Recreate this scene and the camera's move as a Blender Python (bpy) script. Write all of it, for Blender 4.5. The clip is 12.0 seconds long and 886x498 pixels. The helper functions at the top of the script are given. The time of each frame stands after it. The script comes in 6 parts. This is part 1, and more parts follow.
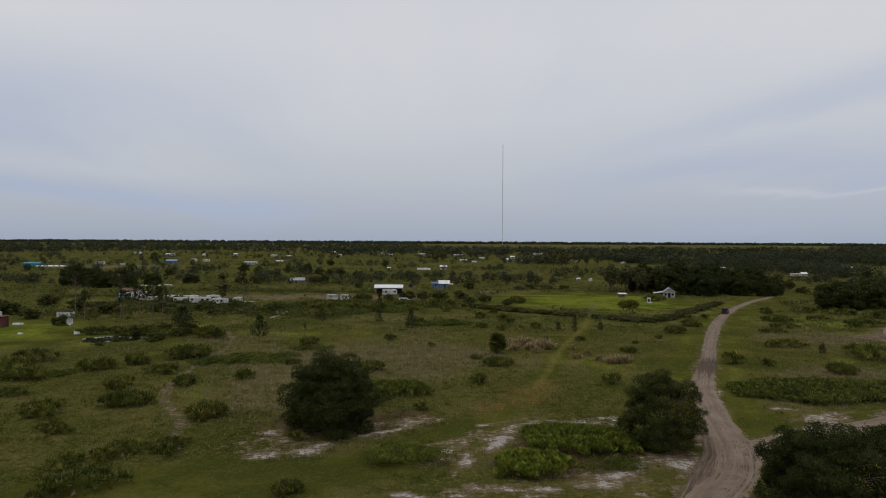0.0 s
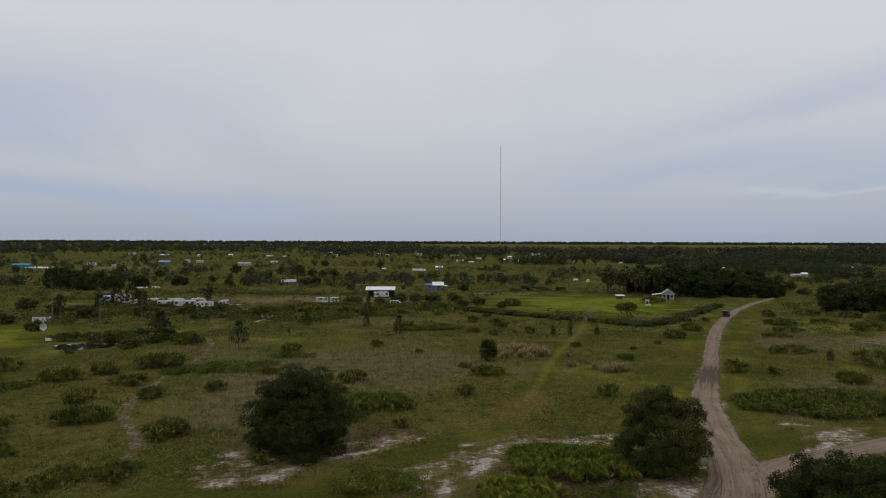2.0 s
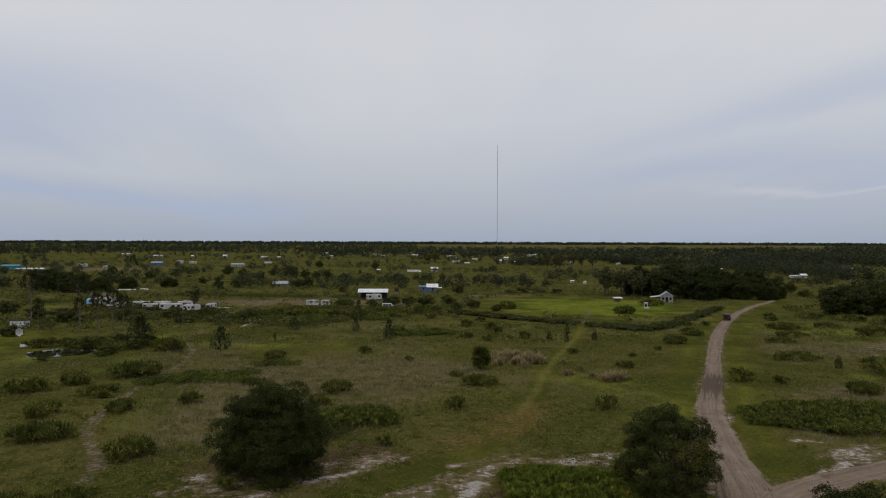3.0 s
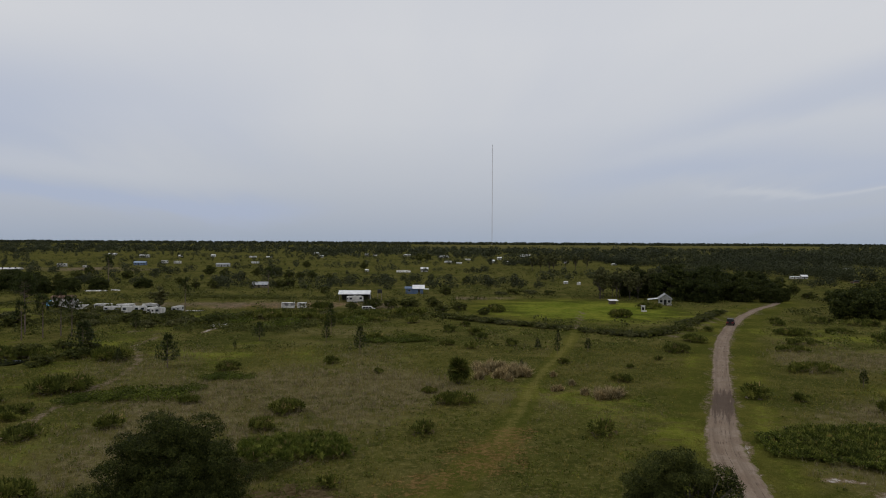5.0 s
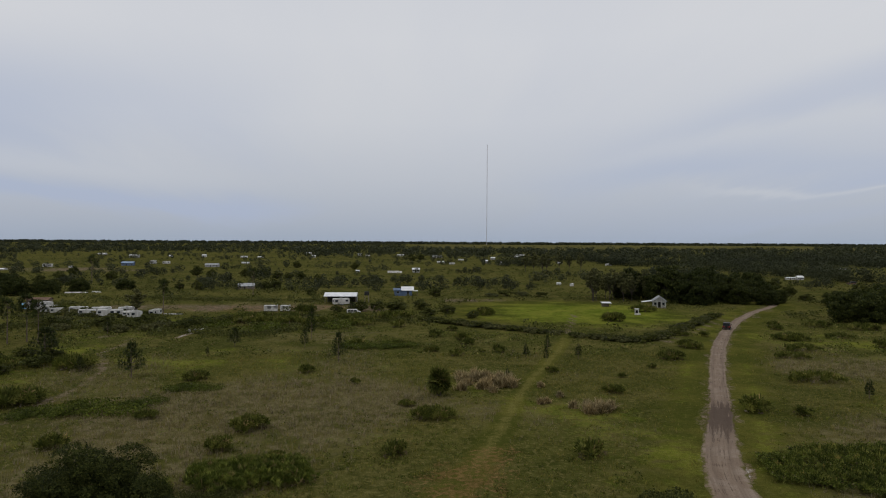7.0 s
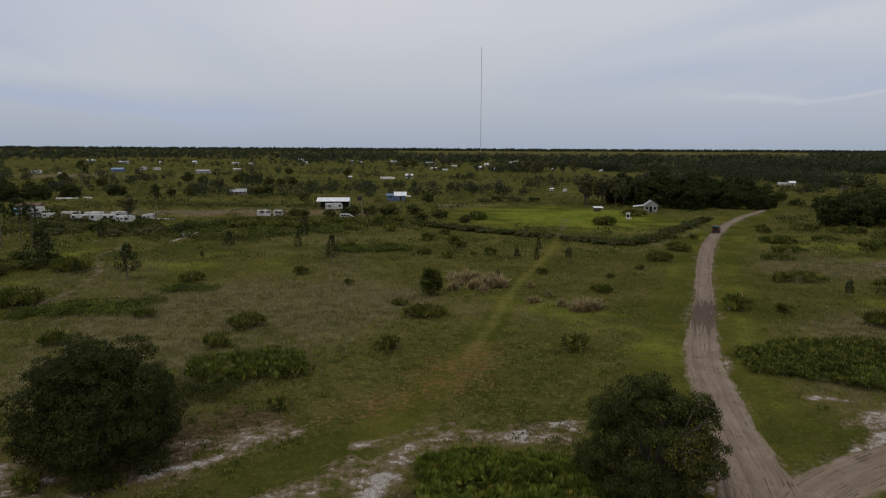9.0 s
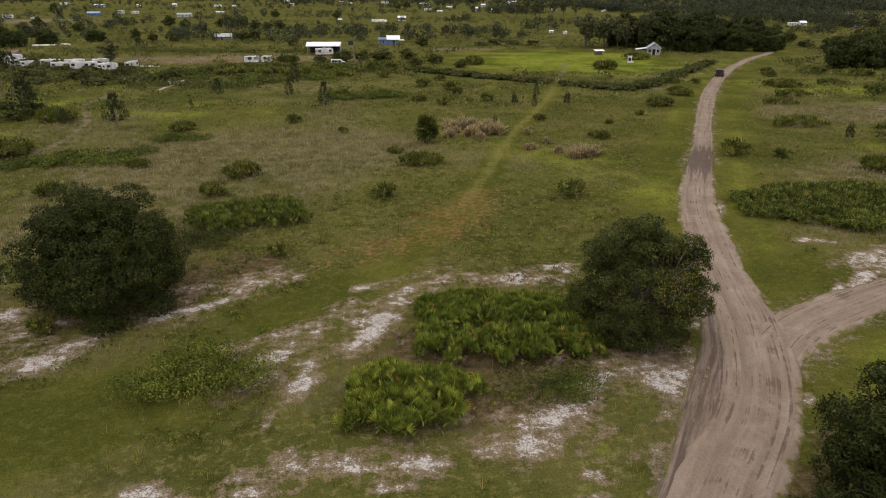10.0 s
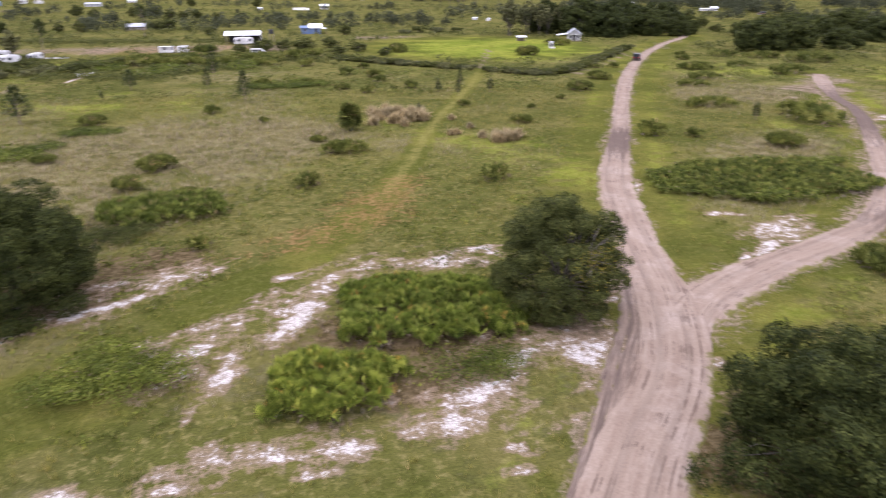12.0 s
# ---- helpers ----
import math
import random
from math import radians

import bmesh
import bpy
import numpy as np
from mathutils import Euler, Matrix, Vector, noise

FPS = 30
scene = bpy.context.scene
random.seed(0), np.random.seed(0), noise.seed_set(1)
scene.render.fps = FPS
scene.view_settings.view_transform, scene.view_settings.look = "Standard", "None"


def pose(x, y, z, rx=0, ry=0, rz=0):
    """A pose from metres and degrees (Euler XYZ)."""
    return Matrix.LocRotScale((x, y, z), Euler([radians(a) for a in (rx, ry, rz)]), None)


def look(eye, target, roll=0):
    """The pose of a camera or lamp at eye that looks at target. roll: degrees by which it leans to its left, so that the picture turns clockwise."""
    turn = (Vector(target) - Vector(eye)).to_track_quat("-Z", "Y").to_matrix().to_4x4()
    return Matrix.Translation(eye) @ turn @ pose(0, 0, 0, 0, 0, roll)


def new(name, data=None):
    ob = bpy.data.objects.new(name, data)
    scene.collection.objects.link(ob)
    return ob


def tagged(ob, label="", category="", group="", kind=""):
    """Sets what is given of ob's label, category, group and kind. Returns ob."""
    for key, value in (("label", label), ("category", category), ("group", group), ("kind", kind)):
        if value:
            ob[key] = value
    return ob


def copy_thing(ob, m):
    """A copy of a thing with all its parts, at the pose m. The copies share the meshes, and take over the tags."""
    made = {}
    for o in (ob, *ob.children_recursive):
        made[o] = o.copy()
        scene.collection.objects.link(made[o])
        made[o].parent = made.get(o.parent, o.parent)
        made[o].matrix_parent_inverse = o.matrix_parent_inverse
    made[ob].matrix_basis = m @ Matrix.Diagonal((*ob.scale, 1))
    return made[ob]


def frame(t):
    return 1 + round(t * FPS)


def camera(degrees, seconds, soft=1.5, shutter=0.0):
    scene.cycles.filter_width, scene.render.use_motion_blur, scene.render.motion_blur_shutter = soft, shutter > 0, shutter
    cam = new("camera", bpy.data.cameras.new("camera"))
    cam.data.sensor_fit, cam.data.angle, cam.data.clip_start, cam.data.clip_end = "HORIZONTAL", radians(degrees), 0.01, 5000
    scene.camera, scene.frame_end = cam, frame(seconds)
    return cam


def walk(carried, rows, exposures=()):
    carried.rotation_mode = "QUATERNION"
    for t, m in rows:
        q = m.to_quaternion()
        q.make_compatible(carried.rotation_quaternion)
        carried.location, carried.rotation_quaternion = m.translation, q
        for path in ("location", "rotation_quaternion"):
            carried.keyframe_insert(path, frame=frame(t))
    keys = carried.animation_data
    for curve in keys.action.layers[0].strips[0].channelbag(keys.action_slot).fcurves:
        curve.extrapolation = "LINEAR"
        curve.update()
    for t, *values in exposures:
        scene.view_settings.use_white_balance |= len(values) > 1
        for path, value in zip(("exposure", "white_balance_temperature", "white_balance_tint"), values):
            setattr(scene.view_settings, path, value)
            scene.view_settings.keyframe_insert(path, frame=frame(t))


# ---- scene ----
# ---------------------------------------------------------------- camera
cam = camera(66.7, 12.0, soft=1.03, shutter=0.15)
PATH = [
    (0, (-3.125, -0.911, 22.606), (-3.06, 1.088, 22.579), 0.3),
    (0.5, (-2.614, 0.087, 22.561), (-2.549, 2.085, 22.535), 0.3),
    (1, (-2.109, 1.63, 22.628), (-2.043, 3.629, 22.601), 0.2),
    (1.5, (-1.483, 3.573, 22.709), (-1.416, 5.571, 22.682), 0.2),
    (2, (-0.847, 6.009, 22.91), (-0.777, 8.008, 22.883), 0.2),
    (2.5, (-0.232, 8.54, 23.014), (-0.157, 10.539, 22.988), 0.2),
    (3, (0.52, 11.773, 23.259), (0.599, 13.771, 23.233), 0.2),
    (5, (4.681, 26.239, 22.728), (4.774, 28.236, 22.703), 0.3),
    (5.5, (5.484, 29.431, 22.845), (5.582, 31.428, 22.821), 0.3),
    (6, (6.255, 31.658, 23.049), (6.357, 33.656, 23.024), 0.3),
    (6.5, (6.871, 32.856, 23.16), (6.976, 34.853, 23.135), 0.3),
    (8.1, (7.602, 32.687, 22.776), (7.716, 34.684, 22.747), 0.4),
    (8.3, (7.602, 32.687, 22.676), (7.718, 34.683, 22.642), 0.4),
    (8.5, (7.555, 32.659, 22.565), (7.675, 34.654, 22.483), 0.4),
    (9, (7.528, 32.336, 22.352), (7.655, 34.309, 22.052), 0.3),
    (9.5, (7.446, 32.459, 22.071), (7.579, 34.385, 21.549), 0.1),
    (10, (7.501, 32.51, 21.977), (7.633, 34.369, 21.249), -0.1),
    (10.2, (7.475, 32.52, 21.993), (7.61, 34.367, 21.241), -0.1),
    (10.5, (7.465, 32.53, 21.993), (7.6, 34.377, 21.239), -0.1),
    (11, (7.479, 32.568, 21.811), (7.617, 34.416, 21.057), -0.1),
    (11.5, (7.477, 32.541, 21.66), (7.617, 34.387, 20.905), -0.1),
    (11.8, (7.51, 32.53, 21.63), (7.652, 34.376, 20.874), -0.1),
    (11.9, (7.7, 32.45, 21.62), (7.888, 34.291, 20.863), -0.1),
    (12, (8.329, 32.273, 21.611), (8.652, 34.096, 20.854), -0.2),
]
EXPOSURES = [(0, 0.0, 6500, 10), (9.2, 0.02, 6500, 10), (9.6, 0.36, 6650, 11), (10.0, 0.95, 6750, 14), (10.5, 1.56, 6600, 16), (11.0, 1.80, 6300, 20), (12, 2.04, 5900, 28)]
walk(cam, [(t, look(eye, aim, roll)) for t, eye, aim, roll in PATH], EXPOSURES)

# ---------------------------------------------------------------- sky and sun
SUN_UP, SUN_TURN = 58, 215


def build_sky():
    world = bpy.data.worlds.new("overcast_sky")
    scene.world = world
    world.use_nodes = True
    tree = world.node_tree
    tree.nodes.clear()

    def node(kind, **values):
        n = tree.nodes.new(kind)
        for key, value in values.items():
            n.inputs[int(key[1:])].default_value = value
        return n

    def calc(op, a, b=None, c=None):
        n = tree.nodes.new("ShaderNodeMath")
        n.operation = op
        for i, v in enumerate((a, b, c)):
            if v is None:
                continue
            if isinstance(v, (int, float)):
                n.inputs[i].default_value = v
            else:
                tree.links.new(v, n.inputs[i])
        return n.outputs[0]

    def mix(fac, a, b):
        n = tree.nodes.new("ShaderNodeMix")
        n.data_type = "RGBA"
        for i, v in ((0, fac), (6, a), (7, b)):
            if isinstance(v, (int, float)) or isinstance(v, tuple):
                n.inputs[i].default_value = v
            else:
                tree.links.new(v, n.inputs[i])
        return n.outputs[2]

    coord = tree.nodes.new("ShaderNodeTexCoord")
    split = tree.nodes.new("ShaderNodeSeparateXYZ")
    tree.links.new(coord.outputs["Generated"], split.inputs[0])
    x, y, z = split.outputs
    up = calc("MAXIMUM", z, 0.0)
    # cloud sheet seen in perspective: a flat layer overhead
    far = calc("ADD", up, 0.16)
    sheet = tree.nodes.new("ShaderNodeCombineXYZ")
    tree.links.new(calc("DIVIDE", x, far), sheet.inputs[0])
    tree.links.new(calc("DIVIDE", y, far), sheet.inputs[1])
    turned = tree.nodes.new("ShaderNodeMapping")
    turned.inputs["Rotation"].default_value = (0, 0, radians(-28))
    turned.inputs["Scale"].default_value = (1.0, 0.28, 1.0)
    tree.links.new(sheet.outputs[0], turned.inputs[0])
    streak = tree.nodes.new("ShaderNodeTexNoise")
    streak.inputs["Scale"].default_value = 0.9
    streak.inputs["Detail"].default_value = 5
    streak.inputs["Roughness"].default_value = 0.5
    tree.links.new(turned.outputs[0], streak.inputs["Vector"])
    wisps = streak.outputs["Fac"]
    # brightness of the cloud sheet by height above the horizon
    ramp = tree.nodes.new("ShaderNodeValToRGB")
    stops = ((0.0, (0.338, 0.395, 0.492)), (0.035, (0.400, 0.440, 0.520)), (0.09, (0.490, 0.515, 0.570)),
             (0.17, (0.590, 0.605, 0.640)), (0.28, (0.650, 0.660, 0.686)), (1.0, (0.69, 0.70, 0.72)))
    while len(ramp.color_ramp.elements) < len(stops):
        ramp.color_ramp.elements.new(0.5)
    for e, (at, c) in zip(ramp.color_ramp.elements, stops):
        e.position, e.color = at, (*c, 1)
    tree.links.new(up, ramp.inputs[0])
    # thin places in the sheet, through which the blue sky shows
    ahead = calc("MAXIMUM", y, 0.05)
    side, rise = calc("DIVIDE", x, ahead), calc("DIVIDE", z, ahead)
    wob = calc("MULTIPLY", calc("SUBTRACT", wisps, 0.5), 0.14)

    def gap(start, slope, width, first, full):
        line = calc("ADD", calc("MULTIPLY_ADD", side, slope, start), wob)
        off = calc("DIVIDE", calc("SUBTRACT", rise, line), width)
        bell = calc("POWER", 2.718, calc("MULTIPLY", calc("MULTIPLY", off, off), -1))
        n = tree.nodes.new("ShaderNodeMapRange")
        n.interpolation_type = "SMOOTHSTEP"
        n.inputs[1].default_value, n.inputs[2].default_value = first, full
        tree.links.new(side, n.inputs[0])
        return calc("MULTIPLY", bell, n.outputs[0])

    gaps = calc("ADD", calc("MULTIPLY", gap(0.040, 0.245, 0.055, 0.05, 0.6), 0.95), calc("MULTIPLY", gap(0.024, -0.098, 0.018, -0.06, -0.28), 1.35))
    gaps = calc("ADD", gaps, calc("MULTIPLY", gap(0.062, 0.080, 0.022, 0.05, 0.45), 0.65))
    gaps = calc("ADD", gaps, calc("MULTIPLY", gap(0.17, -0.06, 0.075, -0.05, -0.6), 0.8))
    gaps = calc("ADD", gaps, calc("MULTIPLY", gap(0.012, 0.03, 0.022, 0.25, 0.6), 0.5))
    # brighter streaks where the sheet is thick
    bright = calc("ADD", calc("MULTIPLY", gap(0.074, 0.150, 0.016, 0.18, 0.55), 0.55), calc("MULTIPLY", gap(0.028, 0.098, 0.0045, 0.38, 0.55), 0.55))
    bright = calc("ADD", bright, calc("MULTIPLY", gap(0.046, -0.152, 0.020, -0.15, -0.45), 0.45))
    sky = tree.nodes.new("ShaderNodeTexSky")
    sky.sky_type, sky.sun_disc = "NISHITA", False
    sky.sun_elevation, sky.sun_rotation = radians(SUN_UP), radians(SUN_TURN)
    blue = tree.nodes.new("ShaderNodeVectorMath")
    blue.operation = "SCALE"
    tree.links.new(sky.outputs[0], blue.inputs[0])
    blue.inputs["Scale"].default_value = 0.10
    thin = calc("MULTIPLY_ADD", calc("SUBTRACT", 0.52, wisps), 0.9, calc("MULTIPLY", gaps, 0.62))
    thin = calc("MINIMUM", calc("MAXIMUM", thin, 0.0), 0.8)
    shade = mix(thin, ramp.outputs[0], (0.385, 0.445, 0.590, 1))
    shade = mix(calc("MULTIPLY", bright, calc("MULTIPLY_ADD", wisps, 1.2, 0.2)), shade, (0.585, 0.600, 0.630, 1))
    final = mix(0.06, shade, blue.outputs[0])
    back = tree.nodes.new("ShaderNodeBackground")
    back.inputs[1].default_value = 1.0
    out = tree.nodes.new("ShaderNodeOutputWorld")
    tree.links.new(final, back.inputs[0])
    tree.links.new(back.outputs[0], out.inputs[0])


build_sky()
sun = new("sun", bpy.data.lights.new("sun", "SUN"))
sun.data.energy, sun.data.angle, sun.data.color = 0.5, radians(25), (1.0, 0.95, 0.88)
sun.matrix_world = pose(0, 0, 200, 90 - SUN_UP, 0, -SUN_TURN + 180)

# ---------------------------------------------------------------- materials
def shader(name, rough=0.9, metal=0.0, spec=0.25):
    m = bpy.data.materials.new(name)
    m.use_nodes = True
    b = m.node_tree.nodes["Principled BSDF"]
    b.inputs["Roughness"].default_value, b.inputs["Metallic"].default_value = rough, metal
    b.inputs["Specular IOR Level"].default_value = spec
    return m, m.node_tree, b


def noise_out(tree, scale, detail=4, rough=0.55, vector=None, stretch=None):
    n = tree.nodes.new("ShaderNodeTexNoise")
    n.inputs["Scale"].default_value, n.inputs["Detail"].default_value, n.inputs["Roughness"].default_value = scale, detail, rough
    if vector is None:
        vector = tree.nodes.new("ShaderNodeTexCoord").outputs["Object"]
    if stretch:
        mp = tree.nodes.new("ShaderNodeMapping")
        mp.inputs["Scale"].default_value = stretch
        tree.links.new(vector, mp.inputs[0])
        vector = mp.outputs[0]
    tree.links.new(vector, n.inputs["Vector"])
    return n.outputs["Fac"]


def blend(tree, fac, a, b, mode="MIX"):
    n = tree.nodes.new("ShaderNodeMix")
    n.data_type, n.blend_type = "RGBA", mode
    for i, v in ((0, fac), (6, a), (7, b)):
        if isinstance(v, tuple):
            n.inputs[i].default_value = (*v[:3], 1)
        elif isinstance(v, (int, float)):
            n.inputs[i].default_value = v
        else:
            tree.links.new(v, n.inputs[i])
    return n.outputs[2]


def ranged(tree, value, lo, hi, out_lo=0.0, out_hi=1.0):
    n = tree.nodes.new("ShaderNodeMapRange")
    n.interpolation_type = "SMOOTHSTEP"
    n.inputs[1].default_value, n.inputs[2].default_value = lo, hi
    n.inputs[3].default_value, n.inputs[4].default_value = out_lo, out_hi
    tree.links.new(value, n.inputs[0])
    return n.outputs[0]


def maths(tree, op, a, b=0.0):
    n = tree.nodes.new("ShaderNodeMath")
    n.operation = op
    for i, v in enumerate((a, b)):
        if isinstance(v, (int, float)):
            n.inputs[i].default_value = v
        else:
            tree.links.new(v, n.inputs[i])
    return n.outputs[0]


def bumped(tree, b, height, strength=0.4, distance=0.05):
    n = tree.nodes.new("ShaderNodeBump")
    n.inputs["Strength"].default_value, n.inputs["Distance"].default_value = strength, distance
    tree.links.new(height, n.inputs["Height"])
    tree.links.new(n.outputs[0], b.inputs["Normal"])


def leafy(name, dark, mid, light, odd=None, odd_share=0.06, glow=0.25, patch_scale=0.8):
    """Leaves: each blade takes its own tone; some light passes through."""
    m, tree, b = shader(name, 0.65, spec=0.08)
    geo = tree.nodes.new("ShaderNodeNewGeometry")
    ramp = tree.nodes.new("ShaderNodeValToRGB")
    e = ramp.color_ramp.elements
    e[0].color, e[1].color, e[1].position = (*dark, 1), (*light, 1), 1 - odd_share
    e.new(0.5).color = (*mid, 1)
    if odd:
        e.new(1 - odd_share / 2).color = (*odd, 1)
        e.new(1.0).color = (*odd, 1)
    tree.links.new(geo.outputs["Random Per Island"], ramp.inputs[0])
    patch = noise_out(tree, patch_scale, 4)
    col = blend(tree, 1.0, ramp.outputs[0], blend(tree, ranged(tree, patch, 0.35, 0.65), (0.68, 0.70, 0.70), (1.34, 1.30, 1.2)), "MULTIPLY")
    own = tree.nodes.new("ShaderNodeObjectInfo")
    col = blend(tree, 1.0, col, blend(tree, own.outputs["Random"], (0.82, 0.85, 0.85), (1.15, 1.12, 1.05)), "MULTIPLY")
    tree.links.new(col, b.inputs["Base Color"])
    thin = tree.nodes.new("ShaderNodeBsdfTranslucent")
    tree.links.new(col, thin.inputs[0])
    both = tree.nodes.new("ShaderNodeMixShader")
    both.inputs[0].default_value = glow
    tree.links.new(b.outputs[0], both.inputs[1])
    tree.links.new(thin.outputs[0], both.inputs[2])
    tree.links.new(both.outputs[0], tree.nodes["Material Output"].inputs[0])
    return m


def coat(name, a, b_col, scale=1.5, rough=0.6, metal=0.0, streaks=False):
    """A painted, plain or weathered surface with two scales of wear."""
    m, tree, b = shader(name, rough, metal, 0.3 if rough < 0.7 else 0.08)
    big = noise_out(tree, scale, 4, stretch=(1, 1, 0.25) if streaks else None)
    fine = noise_out(tree, scale * 9, 3)
    fac = ranged(tree, maths(tree, "ADD", maths(tree, "MULTIPLY", big, 0.7), maths(tree, "MULTIPLY", fine, 0.3)), 0.35, 0.68)
    tree.links.new(blend(tree, fac, a, b_col), b.inputs["Base Color"])
    tree.links.new(ranged(tree, fine, 0.2, 0.8, rough - 0.1, min(1.0, rough + 0.15)), b.inputs["Roughness"])
    bumped(tree, b, fine, 0.15, 0.01)
    return m


def glassy(name):
    m, tree, b = shader(name, 0.2)
    b.inputs["Base Color"].default_value = (0.02, 0.025, 0.03, 1)
    b.inputs["Specular IOR Level"].default_value = 0.35
    return m


OAK = leafy("oak_leaves", (0.018, 0.026, 0.007), (0.034, 0.043, 0.011), (0.068, 0.077, 0.021), glow=0.35)
OAK_OLIVE = leafy("olive_oak_leaves", (0.034, 0.042, 0.011), (0.066, 0.075, 0.020), (0.130, 0.136, 0.039), glow=0.38)
OAK_YELLOW = leafy("yellowing_oak_leaves", (0.05, 0.05, 0.015), (0.14, 0.12, 0.02), (0.30, 0.24, 0.03))
# Paler and greyer than near leaves: distance haze is put into the colour.
FAR_TREE = leafy("hazed_far_foliage", (0.034, 0.040, 0.021), (0.041, 0.047, 0.025), (0.050, 0.056, 0.030), glow=0.3, patch_scale=0.03)
SCRUB = leafy("scrub_leaves", (0.038, 0.045, 0.013), (0.062, 0.070, 0.018), (0.100, 0.105, 0.030), glow=0.3)
PINE = leafy("pine_needles", (0.022, 0.030, 0.010), (0.038, 0.050, 0.014), (0.064, 0.078, 0.022))
CYPRESS = leafy("grey_green_leaves", (0.056, 0.060, 0.026), (0.090, 0.094, 0.040), (0.140, 0.138, 0.062), glow=0.35)
PALMETTO = leafy("palmetto_fronds", (0.036, 0.052, 0.009), (0.116, 0.152, 0.020), (0.275, 0.300, 0.058), (0.34, 0.21, 0.05), 0.03, patch_scale=0.9)
PALMETTO_DULL = leafy("dull_palmetto_fronds", (0.042, 0.054, 0.011), (0.088, 0.101, 0.020), (0.175, 0.175, 0.048), (0.24, 0.18, 0.08), 0.06)
PALMETTO_MID = leafy("green_palmetto_fronds", (0.039, 0.054, 0.010), (0.097, 0.122, 0.020), (0.236, 0.248, 0.057), (0.276, 0.207, 0.092), 0.05)
DEAD = leafy("dead_fronds", (0.045, 0.034, 0.02), (0.10, 0.078, 0.052), (0.20, 0.17, 0.13), glow=0.1)
THICKET = leafy("thicket_fronds", (0.032, 0.045, 0.010), (0.078, 0.096, 0.018), (0.187, 0.193, 0.047), (0.239, 0.186, 0.055), 0.04)
HERB = leafy("herb_leaves", (0.038, 0.052, 0.009), (0.066, 0.085, 0.014), (0.108, 0.128, 0.024), (0.15, 0.12, 0.07), 0.04)
WEED = leafy("weed_leaves", (0.056, 0.070, 0.012), (0.098, 0.112, 0.018), (0.155, 0.160, 0.032), (0.20, 0.16, 0.04), 0.03)
WEED_DARK = leafy("dark_weed_leaves", (0.053, 0.072, 0.012), (0.096, 0.118, 0.019), (0.163, 0.178, 0.034), (0.180, 0.144, 0.084), 0.04)
GRASS = leafy("grass_blades", (0.100, 0.096, 0.017), (0.160, 0.147, 0.030), (0.230, 0.200, 0.054), (0.30, 0.23, 0.10), 0.14, 0.35)
LAWN = leafy("mown_grass_blades", (0.080, 0.083, 0.015), (0.126, 0.118, 0.023), (0.170, 0.154, 0.036), (0.26, 0.21, 0.07), 0.06, 0.35)
STRAW = leafy("dry_grass_blades", (0.150, 0.120, 0.060), (0.250, 0.202, 0.125), (0.380, 0.320, 0.230), (0.13, 0.12, 0.03), 0.2, 0.35)
TUSSOCK = leafy("straw_tussock_blades", (0.150, 0.115, 0.055), (0.275, 0.215, 0.115), (0.43, 0.35, 0.21), glow=0.35)
BARK = coat("bark", (0.045, 0.037, 0.03), (0.12, 0.105, 0.09), 3, 0.95, streaks=True)
PINE_BARK = coat("pine_bark", (0.10, 0.075, 0.06), (0.20, 0.155, 0.125), 3, 0.95, streaks=True)

TWIG = coat("bleached_twigs", (0.075, 0.065, 0.055), (0.16, 0.14, 0.12), 4, 0.9)

# ---------------------------------------------------------------- building tools
rng = np.random.default_rng(7)


def value_noise(x, y, scale, seed=0, octaves=3):
    """Smooth noise from 0 to 1 over the plan."""
    total, weight, amp = np.zeros_like(x, dtype=float), 0.0, 1.0
    for o in range(octaves):
        u, v = x / scale * 2 ** o + 17.3 * seed, y / scale * 2 ** o - 9.1 * seed
        i, j = np.floor(u), np.floor(v)
        f, g = u - i, v - j
        f, g = f * f * (3 - 2 * f), g * g * (3 - 2 * g)

        def corner(a, b):
            h = np.sin(a * 127.1 + b * 311.7 + (seed + o) * 74.7) * 43758.5453
            return h - np.floor(h)

        top = corner(i, j) * (1 - f) + corner(i + 1, j) * f
        low = corner(i, j + 1) * (1 - f) + corner(i + 1, j + 1) * f
        total += amp * (top * (1 - g) + low * g)
        weight += amp
        amp *= 0.5
    return total / weight


def solid(name, verts, faces, material, smooth=False):
    """A mesh from arrays: verts (n, 3), faces (m, k)."""
    verts, faces = np.asarray(verts, np.float32), np.asarray(faces, np.int32)
    me = bpy.data.meshes.new(name)
    m, k = faces.shape
    me.vertices.add(len(verts))
    me.vertices.foreach_set("co", verts.ravel())
    me.loops.add(m * k)
    me.loops.foreach_set("vertex_index", faces.ravel())
    me.polygons.add(m)
    me.polygons.foreach_set("loop_start", np.arange(0, m * k, k, dtype=np.int32))
    me.polygons.foreach_set("use_smooth", np.full(m, smooth))
    me.update(calc_edges=True)
    me.materials.append(material)
    return me


def part(name, data, material=None, parent=None, label="", kind=""):
    """One mesh object, from a bmesh or a mesh, under a thing or a part."""
    if isinstance(data, bmesh.types.BMesh):
        me = bpy.data.meshes.new(name)
        data.to_mesh(me)
        data.free()
        me.materials.append(material)
        data = me
    ob = new(name, data)
    if parent is not None:
        ob.parent = parent
    return tagged(ob, label, kind=kind)


def thing(name, label, category, group="", kind=""):
    return tagged(new(name), label, category, group, kind)


